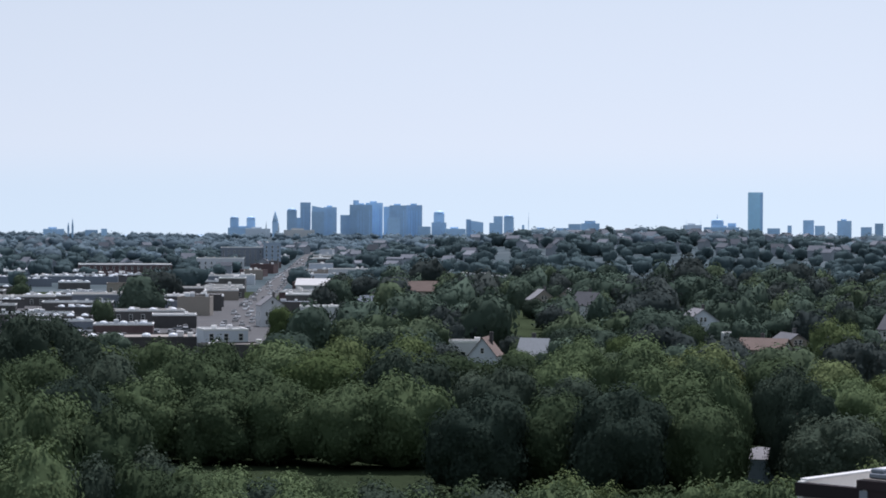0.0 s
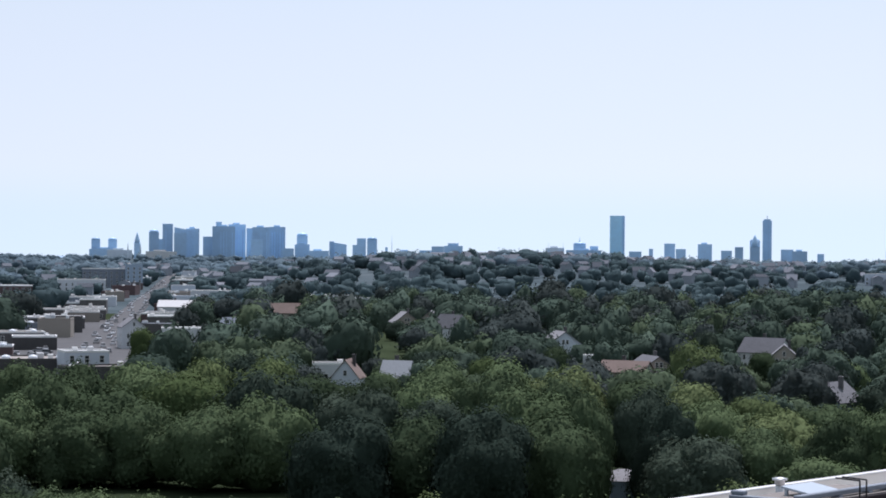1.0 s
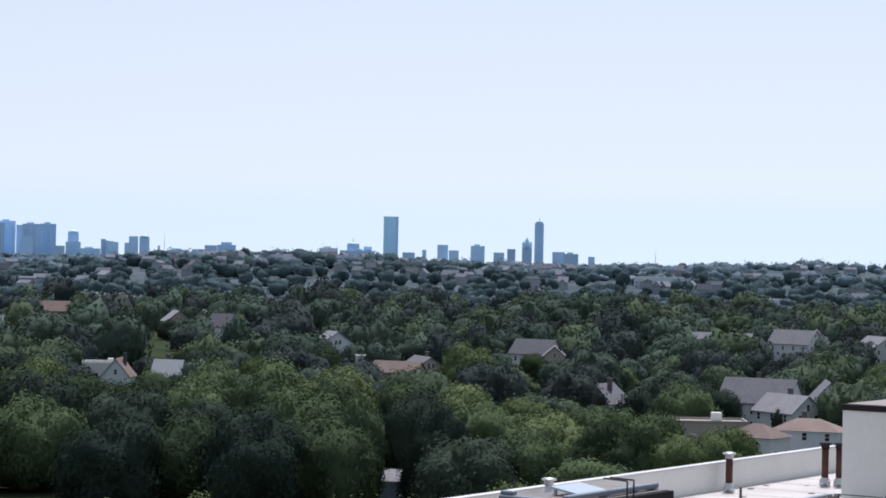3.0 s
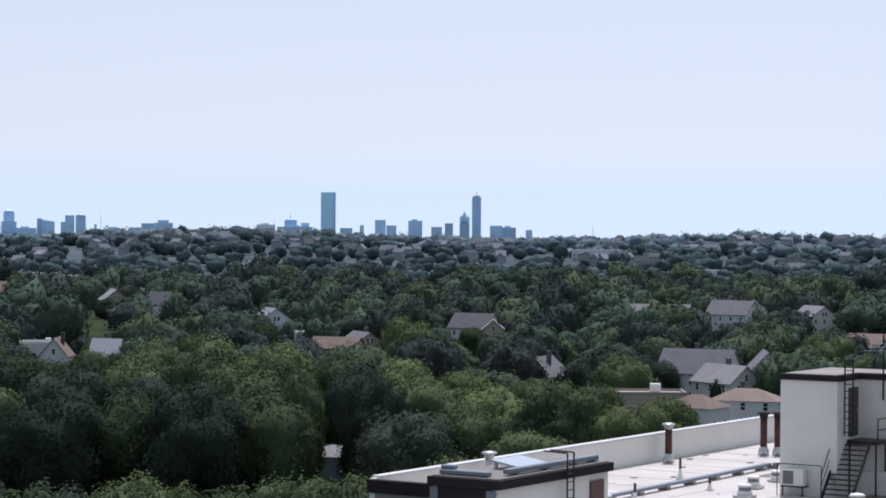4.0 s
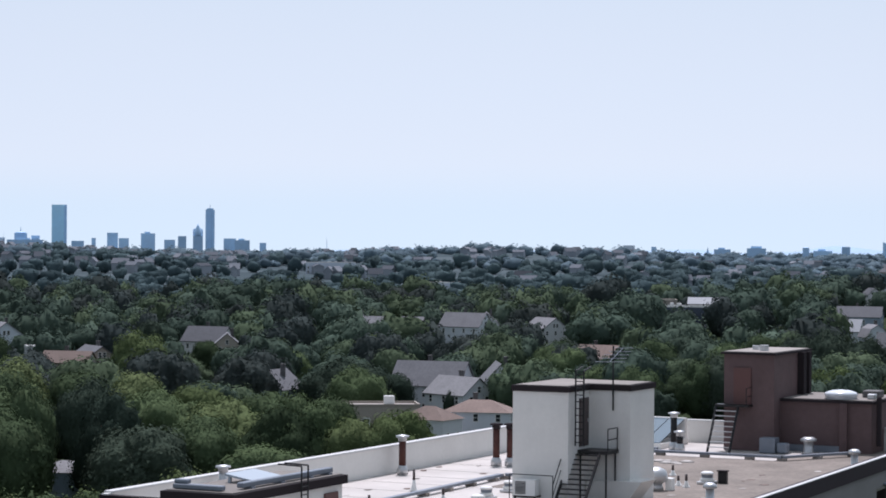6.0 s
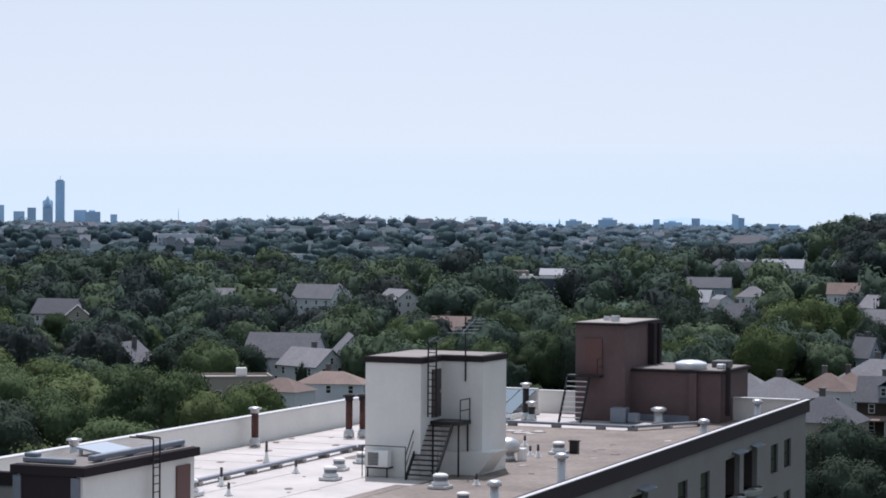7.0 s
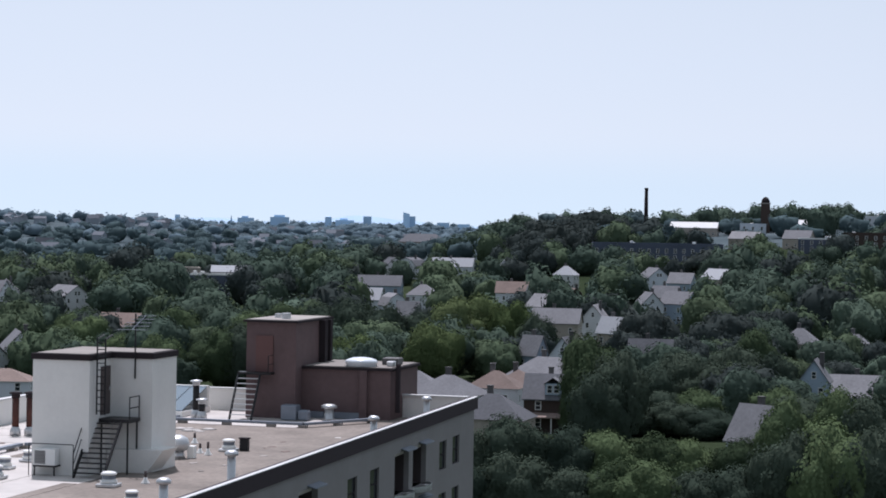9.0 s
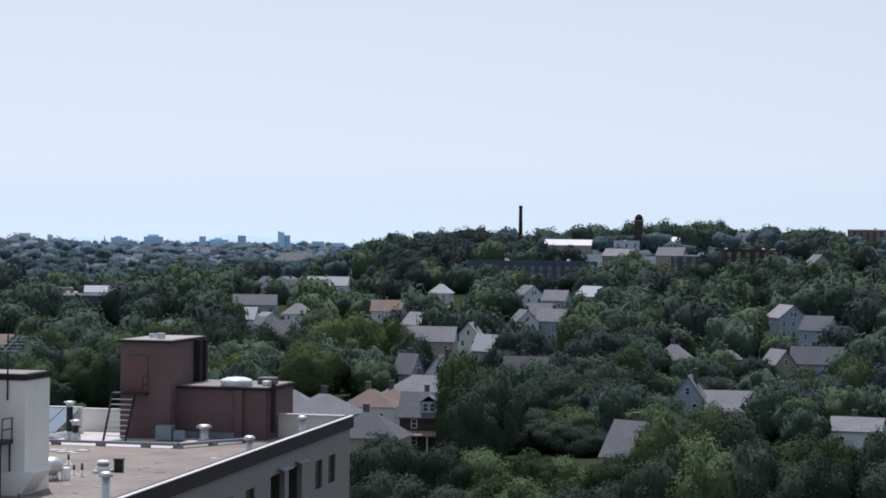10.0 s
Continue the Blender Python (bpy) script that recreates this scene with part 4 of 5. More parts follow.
house(16.6, 485, 70, 10, 15, 6.2, 10.8, SIDING, SHINGLE, label="large white house with broad grey roof")
house(18.2, 478, 5, 9, 13, 6.2, 11.0, SIDING, SHINGLE, label="white gabled house with dark grey roof")
house(17.25, 466, 40, 8, 12, 5.6, 8.8, SIDING, SHINGLE, label="white clapboard house with two chimneys")
house(17.75, 420, 80, 8, 12, 5.4, 7.4, SIDING, SHINGLE_RED, "hip", label="white house with terracotta coloured hip roof")
house(16.55, 412, 60, 7, 9, 4.6, 6.8, SIDING, SHINGLE_RED, "hip", chimney=False, label="low pale house with tan hip roof")
flat_block(15.2, 440, 5, 16, 9, 4.8, SIDING_TAN, TAR, 0, 1, "low flat roofed garage with pale roof edge")
house(11.15, 690, 60, 9, 13, 6, 10)
house(11.6, 670, 0, 8, 10, 5.6, 9, SIDING_TAN)
house(14.75, 800, -20, 8, 10, 6, 10.5)
house(15.6, 815, 80, 9, 22, 5.5, 9, SIDING_TAN, SHINGLE, label="long tan house with brown grey roof")
house(17.4, 815, 60, 10, 16, 6, 10.5)
house(17.9, 840, 0, 9, 12, 6, 10)
house(19.35, 800, 30, 10, 13, 6, 9.5)
house(20.6, 640, 70, 9, 12, 4, 7.5, SIDING_TAN, SHINGLE_RED, label="tan house with terracotta roof")
house(6.2, 710, 15, 11, 12, 6.5, 10.5, label="white gabled house with pale grey roof")
house(7.8, 590, 70, 8, 12, 5, 7.6, SIDING_TAN, SHINGLE_RED)
house(8.4, 600, 20, 9, 12, 5.5, 8.5, SIDING_TAN)
flat_block(7.1, 655, 10, 7, 6, 5.5, SIDING, ROOF_WHITE, 0, 0, "small house with bright white flat roof")
house(2.25, 550, 65, 6, 7, 4.6, 9.0, SIDING, SHINGLE_PALE, label="house with steep pale roof")
house(1.05, 556, -10, 6.5, 9, 5, 9, SIDING, SHINGLE_RED, label="small white gabled house with red roof")
flat_block(0.5, 610, 0, 12, 9, 5.0, SIDING, TAR, 0, 1)
flat_block(-2.75, 830, 0, 21, 14, 6.0, SIDING, ROOF_WHITE, 0, 1, "pale commercial building with bright white flat roof")
house(-4.2, 810, 10, 8, 10, 7.5, 10.5, label="tall white house beside the road")
house(-1.7, 830, 50, 9, 11, 6, 10, SIDING, STEEL_BLUE, label="white house with blue roof covering")
house(-0.8, 1010, 85, 10, 23, 6.5, 10.5, SIDING_TAN, SHINGLE_RED, label="long brick coloured house with red brown roof")
house(2.4, 930, 10, 10, 13, 5.5, 9.5, SIDING_TAN, SHINGLE)
house(3.1, 940, -10, 10, 13, 5.5, 9.8, SIDING_TAN, SHINGLE)
house(3.55, 850, 40, 9, 12, 6.5, 11)
house(-3.1, 1150, 80, 9, 18, 5, 8, SIDING, ROOF_WHITE)
# the streets past the far corner of the block
house(31.2, 392, 84, 8.0, 9.6, 5.7, 9.4, SIDING_DARK, SHINGLE, label="dark brown house with grey roof, dormer and white windows", porch=True, dormer=True, broad=True)
house(29.7, 358, 75, 9, 11, 5.0, 8.6, SIDING_TAN, SHINGLE, "hip", label="house with broad grey hip roof")
house(29.75, 405, 80, 8, 9, 6.2, 9.0, SIDING, SHINGLE_RED, "hip", label="white row house with terracotta roof")
house(30.3, 412, 80, 8, 8, 6.2, 8.8, SIDING, SHINGLE_RED, "hip", label="white row house with terracotta roof")
house(28.6, 395, 60, 9, 11, 5.6, 8.8, SIDING, SHINGLE, "hip")
house(27.6, 408, 80, 8, 12, 5.6, 8.6, SIDING, SHINGLE, "hip")
house(31.0, 430, 75, 10, 14, 6.4, 10.0, SIDING, SHINGLE, "hip", label="white house with wide grey hip roof")
house(36.15, 342, 50, 6.5, 7, 4.2, 9.0, SIDING, SHINGLE, label="house with steep pale grey roof among trees")
house(41.5, 402, 80, 6.5, 8.5, 3.4, 5.4, SIDING, SHINGLE)
# the streets that climb towards the campus hill: bearing, distance, turn, breadth, ridge, roof form, wall, roof
HILL_STREETS = [
    (27.17, 1118, 15, 9.0, 10.2, "gable", SIDING, SHINGLE),
    (27.64, 1104, -25, 9.4, 10.2, "gambrel", SIDING, SHINGLE),
    (28.66, 1065, 80, 18.7, 10.2, "gable", SIDING, SHINGLE_PALE),
    (27.94, 837, 80, 10.7, 9.4, "hip", SIDING, SHINGLE),
    (27.20, 740, 20, 6.3, 10.2, "gambrel", SIDING, SHINGLE),
    (27.59, 675, 70, 6.4, 10.2, "gable", SIDING, SHINGLE),
    (26.57, 783, 75, 10.4, 10.2, "gable", SIDING, SHINGLE_PALE),
    (26.89, 908, 82, 16.8, 10.2, "gable", SIDING_BLUE, SHINGLE),
    (29.91, 1017, 0, 5.8, 10.2, "gable", SIDING, SHINGLE_PALE),
    (30.14, 837, 84, 11.9, 10.2, "gable", SIDING, SHINGLE_RED),
    (30.70, 803, 60, 6.5, 10.2, "gable", SIDING, SHINGLE),
    (30.98, 737, 45, 8.4, 10.2, "gable", SIDING, SHINGLE),
    (31.60, 785, 10, 5.6, 10.2, "gambrel", SIDING_DARK, SHINGLE_RED),
    (31.41, 968, 70, 8.7, 9.4, "hip", SIDING, SHINGLE_PALE),
    (31.21, 639, 82, 12.8, 10.2, "gable", SIDING_TAN, SHINGLE),
    (32.14, 667, -10, 6.3, 10.2, "gable", SIDING, SHINGLE),
    (32.57, 593, 55, 6.5, 10.2, "gable", SIDING_TAN, SHINGLE_PALE),
    (31.43, 497, -12, 5.4, 10.2, "gable", SIDING, SHINGLE),
    (30.64, 500, 50, 5.0, 10.2, "gable", SIDING_BLUE, SHINGLE),
    (33.54, 935, 20, 8.9, 10.2, "gable", SIDING, SHINGLE),
    (34.16, 757, 55, 10.1, 10.2, "gable", SIDING_BLUE, SHINGLE),
    (33.43, 754, 15, 7.2, 10.2, "gable", SIDING, SHINGLE),
    (35.10, 918, 40, 8.7, 10.2, "gable", SIDING_TAN, SHINGLE_PALE),
    (34.22, 895, 70, 9.3, 10.2, "gable", SIDING_BLUE, SHINGLE),
    (33.84, 799, 80, 8.7, 10.2, "gable", SIDING_TAN, SHINGLE),
    (39.77, 735, 20, 9.1, 10.2, "gable", SIDING_BLUE, SHINGLE),
    (40.55, 664, 60, 8.8, 10.2, "gable", SIDING_BLUE, SHINGLE),
    (33.50, 493, 85, 8.9, 10.2, "gable", SIDING, SHINGLE),
    (39.59, 548, 25, 6.0, 8.6, "gable", SIDING_TAN, SHINGLE),
    (40.52, 556, 86, 11.9, 8.6, "gable", SIDING_BLUE, SHINGLE),
    (37.08, 575, 70, 8.5, 8.6, "hip", SIDING_TAN, SHINGLE),
    (38.39, 549, 80, 8.6, 8.6, "hip", SIDING_TAN, SHINGLE),
    (37.46, 435, -5, 5.2, 10.2, "gable", SIDING_BLUE, SHINGLE),
    (38.56, 451, 87, 11.8, 6.2, "gable", SIDING_BLUE, SHINGLE),
]
for az, d, turn, wide, top, form, wall, roof in HILL_STREETS:
    w, l = (min(9.0, 0.8 * wide), wide) if turn > 45 else (wide, 1.35 * wide)
    tone = {SIDING: "white", SIDING_BLUE: "blue grey", SIDING_TAN: "tan", SIDING_DARK: "dark red brown"}[wall]
    house(az, d, turn, w, l, top - 3.7, top, wall, roof, form, label=tone + " clapboard house with " + {"gable": "gabled"}.get(form, form) + " shingle roof", seen=0.4)

# ---- the shopping street ----
def ribbon(name, points, width, mat, label, lift=0.06, thick=0.12):
    """A road draped over the ground along bearings and distances."""
    bm = bmesh.new()
    rows = []
    fine = []
    for (a, d), (b, e3) in zip(points, points[1:]):
        n = max(2, int(abs(e3 - d) / 40))
        fine += [(a + (b - a) * i / n, d + (e3 - d) * i / n) for i in range(n)]
    fine.append(points[-1])
    pts = [spot(a, d) for a, d in fine]
    for i, p in enumerate(pts):
        t = (pts[min(i + 1, len(pts) - 1)] - pts[max(i - 1, 0)]).normalized()
        s = Vector((-t.y, t.x, 0)) * width / 2
        rows.append([bm.verts.new(p + k * s + Vector((0, 0, z))) for k, z in ((-1, lift - thick), (-1, lift + 0.1), (1, lift + 0.1), (1, lift - thick))])
    for r, s in zip(rows, rows[1:]):
        for i in range(3):
            bm.faces.new((r[i], s[i], s[i + 1], r[i + 1]))
    bmesh.ops.recalc_face_normals(bm, faces=bm.faces)
    return tagged(part(name, bm, mat), label, "road", kind="structure")


ROAD = [(-6.2, 560), (-5.1, 760), (-4.3, 1150), (-3.6, 1650), (-3.1, 2300)]
ribbon("road", ROAD, 12, ASPHALT, "wide asphalt shopping street running to the city")
ribbon("parking_lot", [(-9.2, 640), (-8.2, 1120)], 150, ASPHALT, "cracked asphalt yards between the stores", 0.015)
ribbon("parking_lot", [(-10.5, 700), (-7.0, 770)], 70, ASPHALT, "asphalt parking lot between flat roofs", 0.03)


def road_at(d):
    for (a, p), (b, q) in zip(ROAD, ROAD[1:]):
        if p <= d <= q:
            return a + (b - a) * (d - p) / (q - p)
    return None


bm = bmesh.new()
prof = [(-2.2, 0.35), (-2.15, 0.8), (-1.2, 0.95), (1.5, 1.0), (2.15, 0.85), (2.2, 0.4)]
a, b = ([bm.verts.new((x, y, z)) for x, z in prof] for y in (-0.88, 0.88))
bm.faces.new(a), bm.faces.new(b[::-1])
for i in range(6):
    bm.faces.new((a[i], b[i], b[(i + 1) % 6], a[(i + 1) % 6]))
bmesh.ops.recalc_face_normals(bm, faces=bm.faces)
car0 = empty("car", pose(0, 0, 0), "parked car with glossy paint on the asphalt", "car", "cars of the shopping street")
part("body", bm, CAR, car0)
bm = bmesh.new()
v = box(bm, -1.3, 1.5, -0.8, 0.8, 0.96, 1.45)
for k in v[4:]:
    k.co.x *= 0.65
    k.co.y *= 0.85
part("cabin", bm, GLASS, car0, "dark car windows")
part("car_roof", boxed(-0.8, 0.9, -0.66, 0.66, 1.45, 1.49, bevel=0.01), CAR, car0)
for x in (-1.35, 1.35):
    for y in (-0.82, 0.82):
        bm = bmesh.new()
        bar(bm, (x, y - 0.1, 0.33), (x, y + 0.1, 0.33), 0.33, 10)
        part("wheel", bm, RUBBER, car0)
cr = random.Random(77)
first = True
for i in range(230):
    if i < 100:
        d = 720 + 1300 * (i / 100) ** 1.2
        az = road_at(d) + cr.choice((-4.6, -1.7, 1.7, 4.6)) / d * 57.3
        turn = 90 - az
    else:
        az, d = cr.uniform(-12.5, -6.0), cr.choice((692, 704, 716, 728, 740, 752, 764, 776, 788, 900, 910, 925))
        turn = cr.choice((0, 90)) - az
    m = Matrix.Translation(spot(az, d, 0.18)) @ pose(0, 0, 0, 0, 0, turn)
    if first:
        car0.matrix_world, first = m, False
    else:
        copy_thing(car0, m)

fl = random.Random(12)
flat_block(-6.9, 655, 6, 44, 22, 4.0, SHOPFRONT, TAR, 6, 6, "long brick store with tan flat roof and white skylight domes", windows=False)
flat_block(-5.35, 640, 10, 12, 12, 6.6, SIDING, ROOF_WHITE, 0, 2, "white two storey shop with dark windows")
flat_block(-4.9, 618, 20, 20, 12, 3.6, SHOPFRONT, TAR, 0, 3, windows=False)
flat_block(-10.5, 640, 0, 30, 20, 3.8, SHOPFRONT, ROOF_WHITE, 0, 6)
flat_block(-7.3, 850, 4, 30, 16, 3.8, SHOPFRONT, TAR, 4, 6)
flat_block(-10.3, 830, 0, 40, 14, 3.6, SHOPFRONT, STEEL_BLUE, 0, 8, "long low store with grey blue roof and roof units")
flat_block(-8.2, 985, 0, 26, 16, 5.5, STEEL_BLUE, SIDING_TAN, 0, 2, "blue grey warehouse with pale roof")
flat_block(-10.6, 1010, 0, 44, 16, 3.8, SHOPFRONT, TAR, 0, 7)
flat_block(-6.3, 1000, 0, 34, 20, 4.4, SHOPFRONT, ROOF_WHITE, 0, 5)
flat_block(-5.6, 1110, 0, 30, 18, 4.6, SHOPFRONT, TAR, 0, 5)
flat_block(-7.4, 1180, 0, 30, 16, 4.6, SIDING_TAN, TAR, 0, 3)
flat_block(-5.7, 1290, 0, 34, 20, 6, STEEL_BLUE, TAR, 0, 4)
flat_block(-3.4, 1000, -10, 18, 14, 6, BRICK, TAR, 0, 2)
flat_block(-3.0, 1300, 0, 26, 16, 6, SIDING, ROOF_WHITE, 0, 2)
flat_block(-2.3, 1420, 0, 24, 16, 6, SIDING, ROOF_WHITE, 0, 2)
flat_block(-7.7, 1560, 3, 60, 30, 7, BRICK, ROOF_WHITE, 0, 4, "large store with red walls and pale roof")
flat_block(-5.4, 1700, 0, 34, 24, 8, SIDING, TAR, 0, 3)
flat_block(-4.75, 1800, 0, 40, 20, 14, STEEL_BLUE, TAR, 0, 2, "blue grey office block with window bands")
flat_block(-4.15, 1790, 0, 13, 13, 17, SIDING_BLUE, TAR, 0, 1, "pale grey office tower")
flat_block(0.6, 1300, 0, 22, 14, 6, SIDING, ROOF_WHITE, 0, 1)
flat_block(1.35, 1250, 0, 24, 12, 6, SIDING, ROOF_WHITE, 0, 1)
flat_block(4.25, 1950, 0, 20, 12, 7, SIDING, ROOF_WHITE, 0, 1)
for i in range(90):
    az, d = fl.uniform(-12.8, -4.6), fl.uniform(680, 1550)
    r = road_at(d)
    if abs(az - r) * 0.01745 * d < 26 or any(abs(d - q[1]) < 28 and abs(az - q[0]) * 0.01745 * d < q[3] + 16 for q in HOUSES):
        continue
    flat_block(az, d, fl.uniform(-8, 8), fl.uniform(14, 30), fl.uniform(9, 15), fl.uniform(3.0, 4.0), fl.choice((SHOPFRONT, SHOPFRONT, SHOPFRONT, BRICK, STEEL_BLUE)),
               fl.choice((TAR, ROOF_WHITE, STEEL_BLUE, SHINGLE)), fl.choice((0, 3, 5)), fl.randrange(5, 11), windows=False)
# shops on both sides of the street
d = 800.0
while d < 2050:
    for side in (-1, 1):
        az = road_at(d) + side * fl.uniform(17, 21) / d * 57.3
        if not any(abs(d - q[1]) < 24 and abs(az - q[0]) * 0.01745 * d < q[3] + 9 for q in HOUSES):
            flat_block(az, d, fl.uniform(-12, 4), fl.uniform(10, 16), fl.uniform(12, 22), fl.uniform(3.5, 7), fl.choice((SHOPFRONT, BRICK, SIDING, SIDING_TAN)),
                       fl.choice((TAR, ROOF_WHITE, ROOF_WHITE, STEEL_BLUE)), 0, fl.randrange(1, 4), "small flat roofed shop on the street", windows=False)
    d += fl.uniform(42, 80)
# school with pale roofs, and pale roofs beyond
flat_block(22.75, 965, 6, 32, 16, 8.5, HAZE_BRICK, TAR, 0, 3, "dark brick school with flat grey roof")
flat_block(22.1, 1005, 4, 14, 14, 10, SIDING_TAN, ROOF_WHITE, 0, 1, "school hall with pale flat roof")
house(23.25, 1025, 86, 9, 16, 8, 10.6, SIDING_TAN, SHINGLE_PALE, label="school hall with bright pale gabled roof", chimney=False)
house(27.9, 1750, 80, 14, 34, 9, 15, SIDING_TAN, SHINGLE, "hip", label="large building with brown hip roof")
flat_block(16.6, 1500, 0, 34, 14, 6, SIDING, TAR, 0, 2)
flat_block(14.1, 1900, 0, 40, 18, 9, SIDING, TAR, 0, 2)

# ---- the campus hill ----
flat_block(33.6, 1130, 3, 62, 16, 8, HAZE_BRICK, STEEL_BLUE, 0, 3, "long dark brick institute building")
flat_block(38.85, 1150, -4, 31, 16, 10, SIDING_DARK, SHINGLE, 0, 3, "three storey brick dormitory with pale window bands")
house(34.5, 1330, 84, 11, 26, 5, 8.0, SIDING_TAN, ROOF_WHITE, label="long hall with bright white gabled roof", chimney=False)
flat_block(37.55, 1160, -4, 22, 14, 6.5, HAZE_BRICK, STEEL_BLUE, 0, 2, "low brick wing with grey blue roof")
house(36.95, 1320, 86, 8, 22, 5, 7.4, SIDING_TAN, ROOF_WHITE, label="long hall with bright pale roof", chimney=False)
flat_block(35.9, 1290, 0, 14, 12, 7, SIDING, ROOF_WHITE, 0, 1)
flat_block(38.7, 1420, -5, 30, 14, 7, SIDING, TAR, 0, 3)
flat_block(41.7, 1430, -5, 24, 16, 13, BRICK, TAR, 0, 2)
house(35.75, 1200, 70, 12, 15, 5, 8.5, SIDING_TAN, SHINGLE, label="broad campus house with grey roof")
house(37.0, 1190, 70, 9, 14, 5, 9, SIDING_TAN, SHINGLE)
house(40.5, 1120, 20, 11, 12, 6, 11, SIDING_TAN, SHINGLE)
ch = empty("chimney_stack", Matrix.Translation(spot(33.32, 1250)), "tall dark brick boiler house chimney", "chimney")
base_z = spot(33.32, 1250).z
top_z = 36 + 1250 * math.tan(radians(0.69)) - base_z
part("shaft", lathe(bmesh.new(), 0, 0, [(1.3, -0.5), (1.1, top_z * 0.5), (0.9, top_z - 1)], 14), FASCIA, ch)
part("rim", lathe(bmesh.new(), 0, 0, [(1.05, top_z - 1), (1.05, top_z)], 14), FASCIA, ch)
tw = empty("clock_tower", Matrix.Translation(spot(36.19, 1350)) @ pose(0, 0, 0, 0, 0, -36), "dark square bell tower with domed top", "tower")
tz = 36 + 1350 * math.tan(radians(0.52)) - spot(36.19, 1350).z
part("shaft", boxed(-2.6, 2.6, -2.6, 2.6, -0.5, tz * 0.8), SIDING_DARK, tw)
part("belfry", boxed(-2.9, 2.9, -2.9, 2.9, tz * 0.8, tz * 0.83), TAR, tw)
part("dome", lathe(bmesh.new(), 0, 0, [(2.4, tz * 0.83), (2.3, tz * 0.9), (1.4, tz * 0.97), (0.2, tz)], 12), FASCIA, tw)


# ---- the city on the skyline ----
def tower(az, el, width, d=4500, form="box", mat=None, label="distant office tower in painted blue haze", depth=0.7, turn=0.0, name="skyscraper"):
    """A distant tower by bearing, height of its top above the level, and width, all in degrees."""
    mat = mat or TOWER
    w = d * radians(width)
    g = land(az, d)
    h = 36 + d * math.tan(radians(el)) - g
    p = spot(az, d)
    o = empty(name, Matrix.Translation(p) @ pose(0, 0, 0, 0, 0, -az + turn), label, "tower", "city skyline")
    x, y = w / 2, w / 2 * depth
    if form == "dome":
        part("body", boxed(-x, x, -y, y, -2, h * 0.9), mat, o)
        part("top", lathe(bmesh.new(), 0, 0, [(x, h * 0.9), (x * 0.85, h * 0.955), (x * 0.4, h * 0.99), (0.3, h)], 14), mat, o)
    elif form == "spire":
        part("body", boxed(-x, x, -y, y, -2, h * 0.6), mat, o)
        bm = bmesh.new()
        lathe(bm, 0, 0, [(x * 0.95, h * 0.6), (x * 0.7, h * 0.75), (x * 0.3, h * 0.9), (0.2, h)], 8)
        part("top", bm, mat, o)
    elif form == "step":
        part("body", boxed(-x, x, -y, y, -2, h * 0.86), mat, o)
        part("top", boxed(-x * 0.6, x * 0.55, -y * 0.6, y * 0.6, h * 0.86, h), mat, o)
    elif form == "mast":
        part("body", boxed(-x, x, -y, y, -2, h * 0.9), mat, o)
        part("top", boxed(-x * 0.72, x * 0.72, -y * 0.7, y * 0.7, h * 0.9, h * 0.93), mat, o)
        bm = bmesh.new()
        bar(bm, (0, 0, h * 0.93), (0, 0, h), 0.7)
        part("mast", bm, TOWER_PALE, o)
    elif form == "slant":
        bm = bmesh.new()
        v = box(bm, -x, x, -y, y, -2, h)
        for k in v[4:]:
            if k.co.x > 0:
                k.co.z = h * 0.9
        part("body", bm, mat, o)
    else:
        part("body", boxed(-x, x, -y, y, -2, h), mat, o)
        if w > 25:
            part("plant_room", boxed(-x * 0.5, x * 0.3, -y * 0.5, y * 0.5, h, h + 3), mat, o)
    if w > 14 and h > 60:
        n = int(w // 5)
        for i in range(1, n):
            part("pier", boxed(-x + w * i / n - 0.5, -x + w * i / n + 0.5, -y - 0.8, -y, 0, h * 0.84), mat, o)
    return o


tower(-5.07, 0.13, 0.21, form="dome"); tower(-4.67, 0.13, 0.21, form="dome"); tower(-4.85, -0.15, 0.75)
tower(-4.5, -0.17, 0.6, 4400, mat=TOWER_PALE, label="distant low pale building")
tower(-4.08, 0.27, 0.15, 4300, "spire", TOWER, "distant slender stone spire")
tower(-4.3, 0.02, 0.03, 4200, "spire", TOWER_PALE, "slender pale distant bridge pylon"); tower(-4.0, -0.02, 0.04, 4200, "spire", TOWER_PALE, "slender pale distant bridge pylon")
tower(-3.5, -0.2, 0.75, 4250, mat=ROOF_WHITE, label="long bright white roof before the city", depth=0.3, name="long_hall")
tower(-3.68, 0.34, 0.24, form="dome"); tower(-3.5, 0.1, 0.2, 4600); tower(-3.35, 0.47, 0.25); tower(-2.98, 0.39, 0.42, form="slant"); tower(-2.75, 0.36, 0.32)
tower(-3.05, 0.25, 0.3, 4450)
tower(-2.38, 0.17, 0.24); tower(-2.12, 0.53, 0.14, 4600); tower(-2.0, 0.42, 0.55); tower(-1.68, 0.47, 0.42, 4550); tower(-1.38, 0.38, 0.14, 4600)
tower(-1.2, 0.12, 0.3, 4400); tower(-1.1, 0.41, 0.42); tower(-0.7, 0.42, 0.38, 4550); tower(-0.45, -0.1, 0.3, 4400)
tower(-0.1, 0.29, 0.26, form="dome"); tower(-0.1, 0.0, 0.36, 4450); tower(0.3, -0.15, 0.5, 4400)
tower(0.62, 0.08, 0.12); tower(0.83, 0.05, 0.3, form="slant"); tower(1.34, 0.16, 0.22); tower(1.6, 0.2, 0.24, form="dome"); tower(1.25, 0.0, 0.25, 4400)
